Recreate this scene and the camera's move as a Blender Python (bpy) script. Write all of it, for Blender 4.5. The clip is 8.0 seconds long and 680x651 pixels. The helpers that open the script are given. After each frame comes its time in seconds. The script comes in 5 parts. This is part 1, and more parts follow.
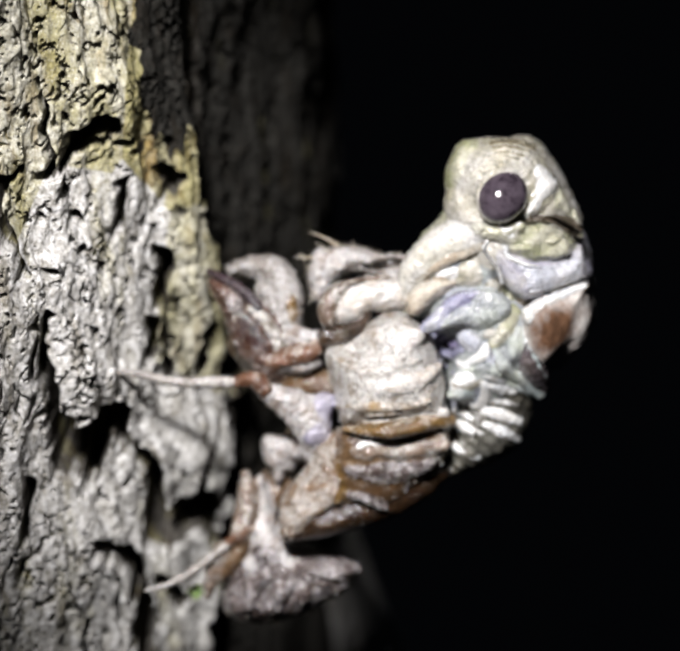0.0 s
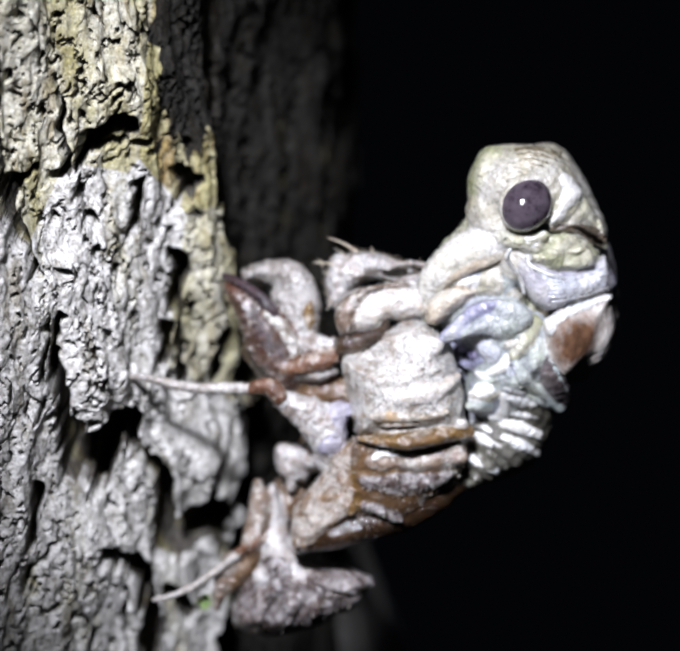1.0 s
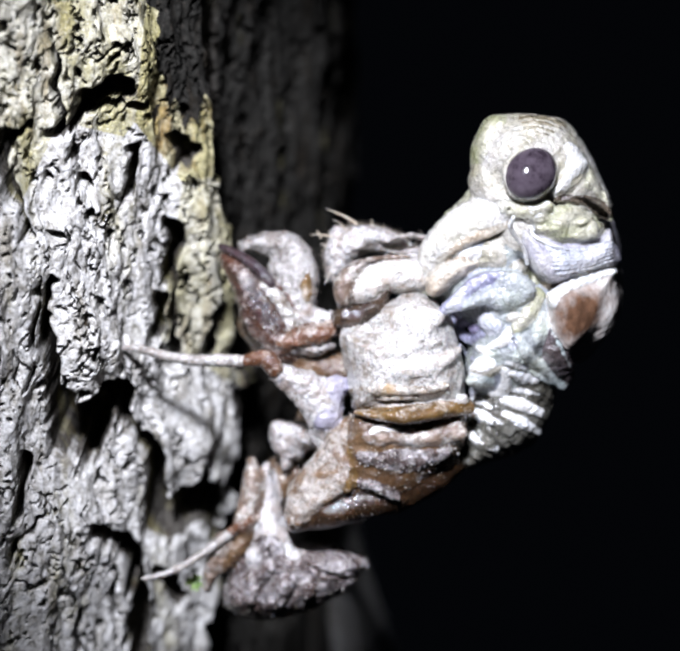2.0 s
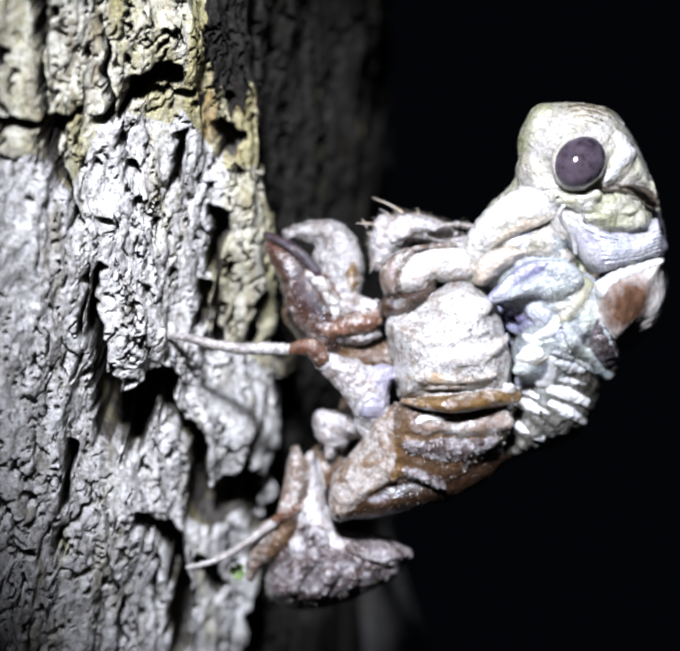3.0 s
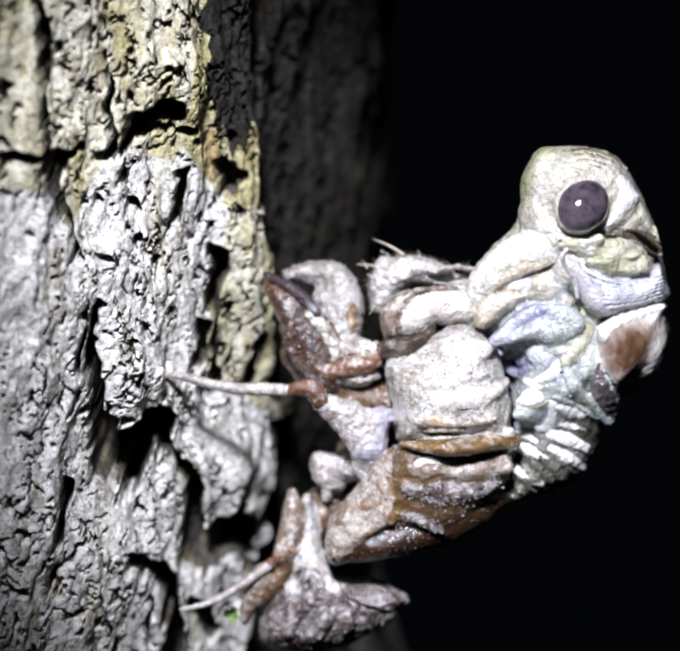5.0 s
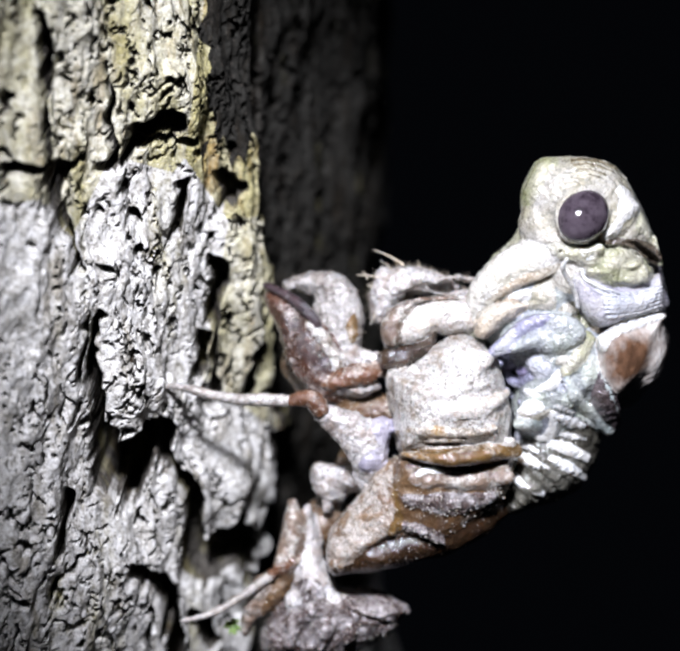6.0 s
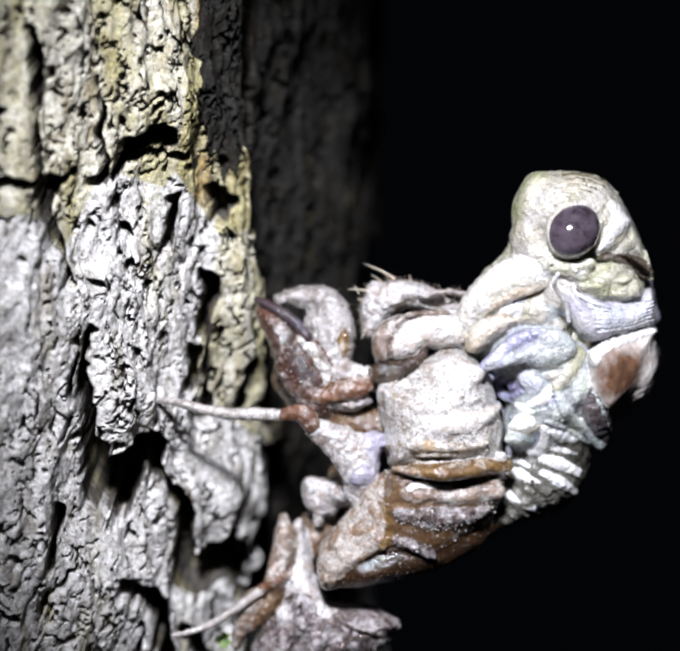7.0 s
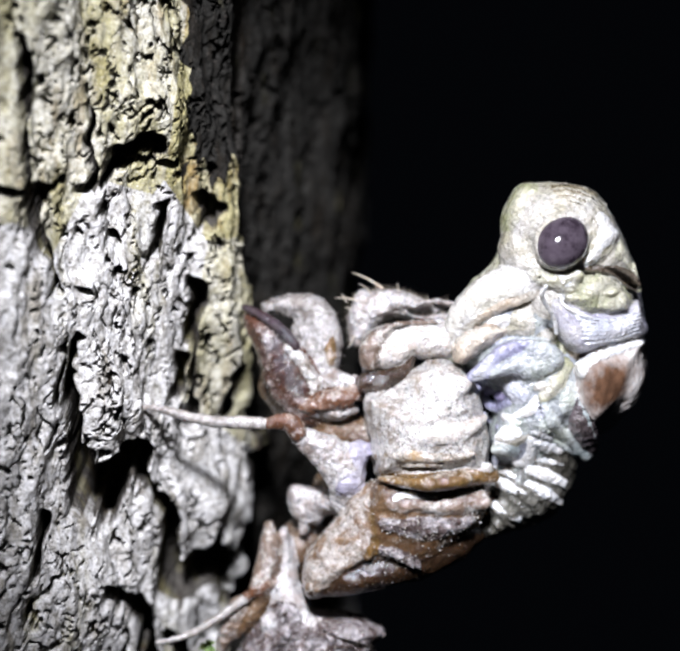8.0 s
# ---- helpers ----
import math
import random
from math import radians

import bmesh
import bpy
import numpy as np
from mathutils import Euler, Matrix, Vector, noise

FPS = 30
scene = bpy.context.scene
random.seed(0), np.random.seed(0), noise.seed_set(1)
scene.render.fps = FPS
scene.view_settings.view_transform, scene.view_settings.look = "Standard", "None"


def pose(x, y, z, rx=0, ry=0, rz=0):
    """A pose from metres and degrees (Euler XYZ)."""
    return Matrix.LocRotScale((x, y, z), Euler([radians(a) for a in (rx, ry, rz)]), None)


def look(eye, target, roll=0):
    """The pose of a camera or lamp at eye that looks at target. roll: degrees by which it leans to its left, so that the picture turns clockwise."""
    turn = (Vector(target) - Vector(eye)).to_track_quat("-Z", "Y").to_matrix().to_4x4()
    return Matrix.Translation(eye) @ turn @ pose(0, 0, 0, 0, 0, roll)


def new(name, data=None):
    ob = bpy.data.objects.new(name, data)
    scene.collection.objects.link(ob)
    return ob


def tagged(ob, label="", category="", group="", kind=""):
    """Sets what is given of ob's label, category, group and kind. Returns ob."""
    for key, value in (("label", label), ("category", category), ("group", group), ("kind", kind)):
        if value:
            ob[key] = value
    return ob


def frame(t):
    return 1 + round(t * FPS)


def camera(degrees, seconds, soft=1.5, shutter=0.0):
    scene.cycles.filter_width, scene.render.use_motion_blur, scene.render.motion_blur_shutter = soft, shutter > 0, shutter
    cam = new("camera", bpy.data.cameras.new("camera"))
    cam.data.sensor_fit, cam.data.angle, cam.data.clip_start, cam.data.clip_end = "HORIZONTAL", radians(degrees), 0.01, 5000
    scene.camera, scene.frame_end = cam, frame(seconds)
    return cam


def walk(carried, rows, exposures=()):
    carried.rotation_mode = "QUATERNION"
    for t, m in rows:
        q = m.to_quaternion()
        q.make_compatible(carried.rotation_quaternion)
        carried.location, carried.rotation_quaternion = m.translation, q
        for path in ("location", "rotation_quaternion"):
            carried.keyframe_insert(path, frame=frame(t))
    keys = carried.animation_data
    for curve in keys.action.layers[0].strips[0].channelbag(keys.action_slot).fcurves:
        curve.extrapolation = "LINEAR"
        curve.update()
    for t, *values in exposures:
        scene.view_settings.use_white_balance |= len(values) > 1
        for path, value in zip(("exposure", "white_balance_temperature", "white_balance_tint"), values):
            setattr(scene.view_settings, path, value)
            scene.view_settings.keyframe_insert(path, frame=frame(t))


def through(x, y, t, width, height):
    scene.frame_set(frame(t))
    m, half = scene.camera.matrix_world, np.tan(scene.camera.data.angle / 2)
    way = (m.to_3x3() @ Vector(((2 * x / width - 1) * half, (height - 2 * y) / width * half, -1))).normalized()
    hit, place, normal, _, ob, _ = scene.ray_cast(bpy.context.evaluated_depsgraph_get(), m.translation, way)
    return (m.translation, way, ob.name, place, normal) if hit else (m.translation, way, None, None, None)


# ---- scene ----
cam = camera(20, 8.0, soft=2.6)
cam.data.dof.use_dof = True
cam.data.dof.focus_distance = 0.1195
cam.data.dof.aperture_fstop = 29
PATH = [
    (0.0, pose(0.004993, -0.120383, 0.051620, 67.5289, 1.9152, -0.6568)),
    (0.5, pose(0.003672, -0.119504, 0.049584, 68.3519, 1.4440, -0.5675)),
    (1.0, pose(0.004312, -0.118155, 0.050120, 68.0146, 0.9376, -0.0133)),
    (1.5, pose(0.004029, -0.118760, 0.046427, 69.3747, 0.3124, -0.1288)),
    (1.7, pose(0.004255, -0.117511, 0.044299, 69.7460, 0.2502, -0.0227)),
    (3.0, pose(0.000475, -0.117228, 0.043322, 69.5913, -0.0888, -0.0701)),
    (3.5, pose(0.000000, -0.116988, 0.042580, 70.0000, -0.0000, 0.0000)),
    (4.0, pose(-0.000582, -0.117131, 0.042556, 70.2713, -0.3845, 0.0423)),
    (4.5, pose(-0.000187, -0.116618, 0.042536, 70.7651, -0.8764, 0.0050)),
    (6.0, pose(-0.001056, -0.116877, 0.041998, 71.6504, -0.9518, -0.5189)),
    (6.5, pose(-0.000946, -0.116917, 0.041820, 71.9808, -1.0765, -0.5981)),
    (7.0, pose(-0.001034, -0.116653, 0.042426, 71.8579, -1.0704, -0.7438)),
    (7.5, pose(-0.001178, -0.116567, 0.042896, 71.7977, -1.2142, -0.8927)),
    (8.0, pose(-0.001150, -0.116173, 0.043655, 71.5202, -1.7218, -0.9664)),
]
walk(cam, PATH, exposures=[(0.0, -0.25, 7350, 15), (0.6, -0.22, 6850, 16), (1.7, 0.02, 6550, 17), (3.0, 0.12, 6400, 17), (4.5, 0.06, 6600, 17), (8.0, 0.03, 6680, 17)])

# ---- light: one torch held above the lens, night all round ----
MM = 0.001
world = bpy.data.worlds.new("night")
world.use_nodes = True
world.node_tree.nodes["Background"].inputs[0].default_value = (0.55, 0.7, 1.0, 1)
world.node_tree.nodes["Background"].inputs[1].default_value = 0.0019
scene.world = world
torch_data = bpy.data.lights.new("torch", "SPOT")
torch_data.energy = 2.7
torch_data.color = (0.86, 0.915, 1.0)
torch_data.spot_size = radians(22.4)
torch_data.spot_blend = 0.2
torch_data.shadow_soft_size = 0.008
torch = new("torch", torch_data)
torch.matrix_world = look((-0.012, -0.0953, 0.1080), [v * MM for v in (5.0, -1.8, 6.2)])


# ---- materials ----
class Nodes:
    """A small builder for one node material."""

    def __init__(self, name):
        self.mat = bpy.data.materials.new(name)
        self.mat.use_nodes = True
        self.tree = self.mat.node_tree
        self.bsdf = self.tree.nodes["Principled BSDF"]
        self.coord = self.tree.nodes.new("ShaderNodeTexCoord").outputs["Object"]

    def link(self, a, b):
        self.tree.links.new(a, b)

    def stretch(self, sx, sy, sz):
        n = self.tree.nodes.new("ShaderNodeMapping")
        n.inputs["Scale"].default_value = (sx, sy, sz)
        self.link(self.coord, n.inputs["Vector"])
        return n.outputs[0]

    def noise(self, per_mm, detail=5.0, rough=0.6, coord=None, distort=0.0):
        n = self.tree.nodes.new("ShaderNodeTexNoise")
        n.inputs["Scale"].default_value = per_mm * 1000
        n.inputs["Detail"].default_value = detail
        n.inputs["Roughness"].default_value = rough
        n.inputs["Distortion"].default_value = distort
        self.link(coord or self.coord, n.inputs["Vector"])
        return n.outputs["Fac"]

    def cells(self, per_mm, coord=None, feature="F1"):
        n = self.tree.nodes.new("ShaderNodeTexVoronoi")
        n.feature = feature
        n.inputs["Scale"].default_value = per_mm * 1000
        self.link(coord or self.coord, n.inputs["Vector"])
        return n.outputs["Distance"]

    def ramp(self, fac, stops):
        n = self.tree.nodes.new("ShaderNodeValToRGB")
        e = n.color_ramp.elements
        while len(e) < len(stops):
            e.new(0.5)
        for el, (at, c) in zip(e, stops):
            el.position = at
            el.color = (c, c, c, 1) if isinstance(c, (int, float)) else (*c, 1)
        self.link(fac, n.inputs[0])
        return n.outputs[0]

    def mix(self, fac, a, b):
        n = self.tree.nodes.new("ShaderNodeMix")
        n.data_type = "RGBA"
        self.link(fac, n.inputs[0])
        for sock, v in ((n.inputs[6], a), (n.inputs[7], b)):
            if isinstance(v, tuple):
                sock.default_value = (*v, 1)
            else:
                self.link(v, sock)
        return n.outputs[2]

    def bump(self, height, mm, before=None, strength=1.0):
        n = self.tree.nodes.new("ShaderNodeBump")
        n.inputs["Distance"].default_value = mm * MM
        n.inputs["Strength"].default_value = strength
        self.link(height, n.inputs["Height"])
        if before:
            self.link(before, n.inputs["Normal"])
        return n.outputs[0]

    def done(self, color, rough, normal=None, coat=0.0, sub=0.0, radius=(1, 0.8, 0.6), spec=0.5, through=0.0):
        b = self.bsdf.inputs
        for sock, v in ((b["Base Color"], color), (b["Roughness"], rough)):
            if isinstance(v, tuple):
                sock.default_value = (*v, 1)
            elif isinstance(v, (int, float)):
                sock.default_value = v
            else:
                self.link(v, sock)
        if normal:
            self.link(normal, b["Normal"])
            self.link(normal, b["Coat Normal"])
        b["Coat Weight"].default_value = coat
        b["Coat Roughness"].default_value = 0.11
        b["Specular IOR Level"].default_value = spec
        b["Subsurface Weight"].default_value = sub
        b["Subsurface Radius"].default_value = radius
        b["Subsurface Scale"].default_value = 0.0007
        b["Transmission Weight"].default_value = through
        return self.mat


def bark_material(name, tones, brown, moss_at, streaks=0.46):
    """Bark: a crust in four tones, browner streaks, yellow-green algae."""
    m = Nodes(name)
    fine = m.noise(2.2, 9, 0.72, None, 0.4)
    long = m.noise(0.7, 6, 0.6, m.stretch(1, 1, 0.3))
    crust = m.ramp(fine, list(zip((0.36, 0.46, 0.55, 0.66), tones)))
    woody = m.ramp(fine, [(0.3, tuple(0.25 * c for c in brown)), (0.7, brown)])
    base = m.mix(m.ramp(long, [(streaks - 0.12, 0.9), (streaks, 0.0)]), crust, woody)
    algae = m.ramp(m.noise(4.0, 5, 0.7), [(0.3, (0.12, 0.11, 0.03)), (0.7, (0.46, 0.42, 0.19))])
    base = m.mix(m.ramp(m.noise(0.16, 4, 0.62, m.stretch(1.6, 1.6, 0.45)), [(moss_at - 0.06, 0.0), (moss_at + 0.12, 0.7)]), base, algae)
    base = m.mix(m.ramp(m.noise(3.0, 4, 0.6), [(0.60, 0.0), (0.68, 0.8)]), base, (0.05, 0.042, 0.036))
    base = m.mix(m.ramp(m.noise(1.0, 8, 0.75, None, 1.0), [(0.56, 0.0), (0.70, 0.6)]), base, tuple(0.5 * c for c in brown))
    strokes = m.noise(4.2, 5, 0.68, m.stretch(1.3, 1.3, 0.5), 1.6)
    base = m.mix(m.ramp(strokes, [(0.38, 0.8), (0.445, 0.0)]), base, tuple(0.45 * c for c in tones[0]))
    base = m.mix(m.ramp(m.noise(7.0, 4, 0.7, None, 0.8), [(0.57, 0.0), (0.66, 0.6)]), base, tuple(min(0.78, 1.25 * c) for c in tones[3]))
    nor = m.bump(m.noise(9.0, 4, 0.7), 0.016)
    nor = m.bump(strokes, 0.016, nor)
    nor = m.bump(m.noise(1.5, 8, 0.7, m.stretch(1.4, 1.4, 1.0), 0.3), 0.018, nor)
    return m.done(base, m.ramp(fine, [(0.3, 0.85), (0.7, 1.0)]), nor, spec=0.1)


def shell_material(name, dark, light, dust, dust_at, gloss=0.32):
    """Old insect skin: brown and glossy where bare, powdered with pale dust and grit."""
    m = Nodes(name)
    tone = m.noise(0.35, 5, 0.6)
    col = m.ramp(tone, [(0.3, dark), (0.7, light)])
    col = m.mix(m.ramp(m.noise(1.6, 6, 0.7, None, 0.8), [(0.48, 0.0), (0.66, 0.6)]), col, tuple(0.35 * c for c in dark))
    grit = m.noise(5.0, 6, 0.75, None, 1.5)
    dusty = m.noise(0.8, 9, 0.74, None, 0.3)
    mask = m.ramp(dusty, [(dust_at - 0.07, 0.0), (dust_at + 0.07, 0.95)])
    powder = m.ramp(grit, [(0.38, tuple(0.12 * c for c in dust)), (0.45, tuple(0.5 * c for c in dust)), (0.53, dust), (0.60, tuple(min(0.82, 1.18 * c) for c in dust))])
    col = m.mix(mask, col, powder)
    specks = m.ramp(m.noise(7.0, 2, 0.5), [(0.69, 0.0), (0.73, 0.55)])
    col = m.mix(specks, col, (0.80, 0.79, 0.77))
    nor = m.bump(grit, 0.04)
    nor = m.bump(m.noise(3.0, 2, 0.5, None, 0.8), 0.07, nor)
    nor = m.bump(m.noise(1.4, 4, 0.6), 0.15, nor)
    rough = m.mix(mask, (gloss, gloss, gloss), (0.36, 0.36, 0.36))
    return m.done(col, rough, nor, sub=0.15, radius=(1.0, 0.5, 0.25), spec=0.6, coat=0.6)


def flesh_material(name, a, b, c, gloss=0.2, wrinkle=0.16, grain=1.5, ribs=None):
    """Wet new skin: pale, faintly tinted, finely creased and shiny."""
    m = Nodes(name)
    tone = m.noise(0.42, 4, 0.6)
    a, b, c = (tuple(min(0.8, f * v) for f, v in zip((1.06, 1.04, 1.01), col)) for col in (a, b, c))
    col = m.ramp(tone, [(0.34, a), (0.5, b), (0.66, c)])
    stain = m.noise(2.4, 6, 0.7, None, 1.0)
    col = m.mix(m.ramp(stain, [(0.50, 0.0), (0.66, 0.7)]), col, tuple(0.32 * v for v in b))
    # brownish rings that also paint the crease shade between ribs
    if ribs:
        hub, wave = ribs
        away = m.tree.nodes.new("ShaderNodeVectorMath")
        away.operation = "DISTANCE"
        m.link(m.coord, away.inputs[0])
        away.inputs[1].default_value = [v * MM for v in hub]
        turns = m.tree.nodes.new("ShaderNodeMath")
        turns.operation = "MULTIPLY_ADD"
        m.link(away.outputs["Value"], turns.inputs[0])
        turns.inputs[1].default_value = 6.283 / (wave * MM)
        swirl = m.tree.nodes.new("ShaderNodeMath")
        swirl.operation = "MULTIPLY"
        m.link(m.noise(0.5, 3, 0.6), swirl.inputs[0])
        swirl.inputs[1].default_value = 14.0
        m.link(swirl.outputs[0], turns.inputs[2])
        beat = m.tree.nodes.new("ShaderNodeMath")
        beat.operation = "SINE"
        m.link(turns.outputs[0], beat.inputs[0])
        col = m.mix(m.ramp(beat.outputs[0], [(0.1, 0.0), (0.8, 0.75)]), col, tuple(0.3 * v for v in a))
    creases = m.noise(grain * 1.5, 3, 0.55, m.stretch(1, 1, 2.2), 1.8)
    nor = m.bump(creases, wrinkle * 0.45)
    nor = m.bump(m.noise(3.0, 2, 0.5, None, 0.8), 0.16, nor)
    nor = m.bump(m.noise(6.0, 2, 0.5, None, 0.6), 0.05, nor)
    return m.done(col, m.ramp(stain, [(0.3, gloss * 0.7), (0.7, gloss + 0.06)]), nor, coat=0.9, sub=0.6, radius=(1.0, 0.9, 0.8), spec=0.7)


def back_material():
    """Skin of the back: pale, with a rust-brown pigment patch on its dome."""
    m = Nodes("back_skin")
    far = m.tree.nodes.new("ShaderNodeVectorMath")
    far.operation = "DISTANCE"
    m.link(m.coord, far.inputs[0])
    far.inputs[1].default_value = [v * MM for v in (19.19, -3.43, 2.27)]
    wob = m.tree.nodes.new("ShaderNodeMath")
    wob.operation = "MULTIPLY_ADD"
    m.link(m.noise(0.6, 6, 0.65, m.stretch(1.2, 1, 0.8)), wob.inputs[0])
    wob.inputs[1].default_value = 0.0028
    m.link(far.outputs["Value"], wob.inputs[2])
    scaled = m.tree.nodes.new("ShaderNodeMath")
    scaled.operation = "MULTIPLY"
    m.link(wob.outputs[0], scaled.inputs[0])
    scaled.inputs[1].default_value = 150.0
    rust = m.ramp(m.noise(1.2, 5, 0.6), [(0.3, (0.05, 0.025, 0.014)), (0.7, (0.18, 0.095, 0.055))])
    pale = m.ramp(m.noise(1.4, 6, 0.7, m.stretch(1.2, 1, 0.8)), [(0.35, (0.36, 0.31, 0.28)), (0.6, (0.62, 0.60, 0.57))])
    col = m.mix(m.ramp(scaled.outputs[0], [(0.40, 0.0), (0.66, 1.0)]), rust, pale)
    nor = m.bump(m.noise(1.6, 4, 0.6, m.stretch(1.4, 1, 0.8), 0.6), 0.02)
    return m.done(col, 0.36, nor, coat=0.35, sub=0.1, spec=0.6)


def eye_material():
    m = Nodes("compound_eye")
    facets = m.cells(9.0)
    spots = m.noise(1.3, 3, 0.5)
    col = m.ramp(spots, [(0.36, (0.022, 0.016, 0.022)), (0.5, (0.05, 0.039, 0.05)), (0.7, (0.07, 0.056, 0.07))])
    nor = m.bump(facets, 0.003)
    return m.done(col, 0.10, nor, coat=0.3)


BARK = bark_material("bark", ((0.12, 0.113, 0.097), (0.42, 0.41, 0.38), (0.59, 0.59, 0.575), (0.72, 0.72, 0.715)), (0.36, 0.33, 0.265), 0.65)
MOSSY = bark_material("mossy_bark", ((0.06, 0.045, 0.022), (0.27, 0.245, 0.15), (0.43, 0.405, 0.27), (0.56, 0.54, 0.41)), (0.36, 0.22, 0.06), 0.41, 0.48)
# far trunk bark: near-black tones paint in its lack of torchlight
FAR = bark_material("shaded_far_bark", ((0.010, 0.0098, 0.0085), (0.015, 0.0145, 0.0125), (0.022, 0.0215, 0.019), (0.034, 0.033, 0.029)), (0.022, 0.017, 0.011), 0.66)
OLIVE = bark_material("algae_bark", ((0.19, 0.175, 0.13), (0.37, 0.355, 0.28), (0.52, 0.51, 0.43), (0.65, 0.64, 0.575)), (0.36, 0.30, 0.18), 0.48, 0.48)
# dark inner bark, darkened further to stand for the shade in cracks
INNER_SHADE = bark_material("shaded_inner_bark", ((0.015, 0.013, 0.011), (0.045, 0.04, 0.034), (0.085, 0.08, 0.07), (0.15, 0.14, 0.125)), (0.08, 0.055, 0.03), 0.60)
DUSTY = shell_material("dusty_shell", (0.08, 0.06, 0.045), (0.28, 0.23, 0.18), (0.55, 0.535, 0.51), 0.45)
TWIG = shell_material("twig_shell", (0.09, 0.075, 0.065), (0.34, 0.31, 0.28), (0.50, 0.48, 0.46), 0.50, 0.3)
GAUZE = shell_material("gauzy_shell", (0.09, 0.075, 0.065), (0.24, 0.215, 0.195), (0.36, 0.345, 0.335), 0.46, 0.2)
CLAY = shell_material("clay_shell", (0.07, 0.04, 0.022), (0.24, 0.15, 0.085), (0.42, 0.385, 0.35), 0.48, 0.2)
BROWN = shell_material("brown_shell", (0.05, 0.026, 0.013), (0.17, 0.10, 0.05), (0.38, 0.335, 0.29), 0.58, 0.16)
AMBER = shell_material("amber_shell", (0.055, 0.028, 0.009), (0.19, 0.112, 0.038), (0.5, 0.44, 0.37), 0.57, 0.12)
DARK = shell_material("dark_claw", (0.018, 0.008, 0.006), (0.09, 0.032, 0.016), (0.36, 0.31, 0.29), 0.60, 0.16)
RED = shell_material("red_joint", (0.05, 0.019, 0.009), (0.17, 0.075, 0.038), (0.46, 0.40, 0.35), 0.57, 0.2)
ASH = shell_material("ashen_shell", (0.14, 0.105, 0.085), (0.42, 0.37, 0.34), (0.52, 0.505, 0.50), 0.47)
TAN = shell_material("tan_shell", (0.06, 0.037, 0.025), (0.26, 0.19, 0.145), (0.5, 0.475, 0.44), 0.54, 0.16)
UMBER = shell_material("umber_shell", (0.03, 0.02, 0.018), (0.11, 0.08, 0.075), (0.37, 0.345, 0.35), 0.52, 0.25)
CREAM = shell_material("cream_shell", (0.34, 0.29, 0.24), (0.62, 0.59, 0.55), (0.64, 0.62, 0.60), 0.50, 0.2)
# brown skin, darkened to stand for the shade under the wing case
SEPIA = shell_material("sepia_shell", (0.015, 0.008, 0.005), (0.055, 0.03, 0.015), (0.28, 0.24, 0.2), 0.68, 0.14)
OCHRE = shell_material("ochre_shell", (0.12, 0.07, 0.028), (0.36, 0.25, 0.13), (0.53, 0.49, 0.44), 0.48, 0.2)
PALE = flesh_material("pale_flesh", (0.29, 0.28, 0.21), (0.375, 0.365, 0.325), (0.43, 0.425, 0.41))
GREEN = flesh_material("greenish_flesh", (0.26, 0.28, 0.16), (0.38, 0.38, 0.30), (0.41, 0.41, 0.37), 0.17, 0.16)
BLUE = flesh_material("bluish_flesh", (0.23, 0.25, 0.30), (0.33, 0.36, 0.37), (0.31, 0.355, 0.32), 0.16, 0.1)
LILAC = flesh_material("lilac_wing", (0.15, 0.15, 0.25), (0.26, 0.27, 0.37), (0.42, 0.44, 0.47), 0.18, 0.07)
# dark wet skin between the folds, darkened further for the belly's shade
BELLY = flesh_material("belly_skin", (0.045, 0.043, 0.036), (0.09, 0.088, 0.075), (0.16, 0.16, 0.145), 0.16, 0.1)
DUSK = flesh_material("dusky_flank", (0.07, 0.055, 0.055), (0.13, 0.11, 0.12), (0.24, 0.22, 0.26), 0.2, 0.08)
PEACH = flesh_material("peach_flesh", (0.40, 0.33, 0.25), (0.45, 0.41, 0.35), (0.48, 0.47, 0.43), 0.18, 0.08)
RUST = back_material()
# brownish face, darkened so that the gaps between folds read as shade
RIBBED = flesh_material("ribbed_face", (0.17, 0.14, 0.085), (0.27, 0.245, 0.18), (0.38, 0.36, 0.30), 0.17, 0.16, 1.5, ((15.40, -2.28, 11.28), 0.4))
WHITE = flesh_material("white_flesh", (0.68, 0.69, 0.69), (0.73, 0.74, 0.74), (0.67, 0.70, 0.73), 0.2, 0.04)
SILVER = flesh_material("silver_skin", (0.32, 0.30, 0.225), (0.41, 0.40, 0.345), (0.46, 0.455, 0.42), 0.16, 0.05)
MILK = flesh_material("milky_flesh", (0.46, 0.45, 0.39), (0.54, 0.535, 0.50), (0.57, 0.57, 0.565), 0.16, 0.08)
ICE = flesh_material("ice_blue_flesh", (0.42, 0.45, 0.52), (0.52, 0.54, 0.60), (0.60, 0.61, 0.64), 0.18, 0.06)
TAWNY = flesh_material("tawny_rim", (0.20, 0.15, 0.10), (0.32, 0.25, 0.18), (0.42, 0.36, 0.30), 0.2, 0.06)
PLATE = flesh_material("grey_plate", (0.30, 0.30, 0.38), (0.42, 0.42, 0.47), (0.50, 0.50, 0.48), 0.15, 0.2, 2.0)
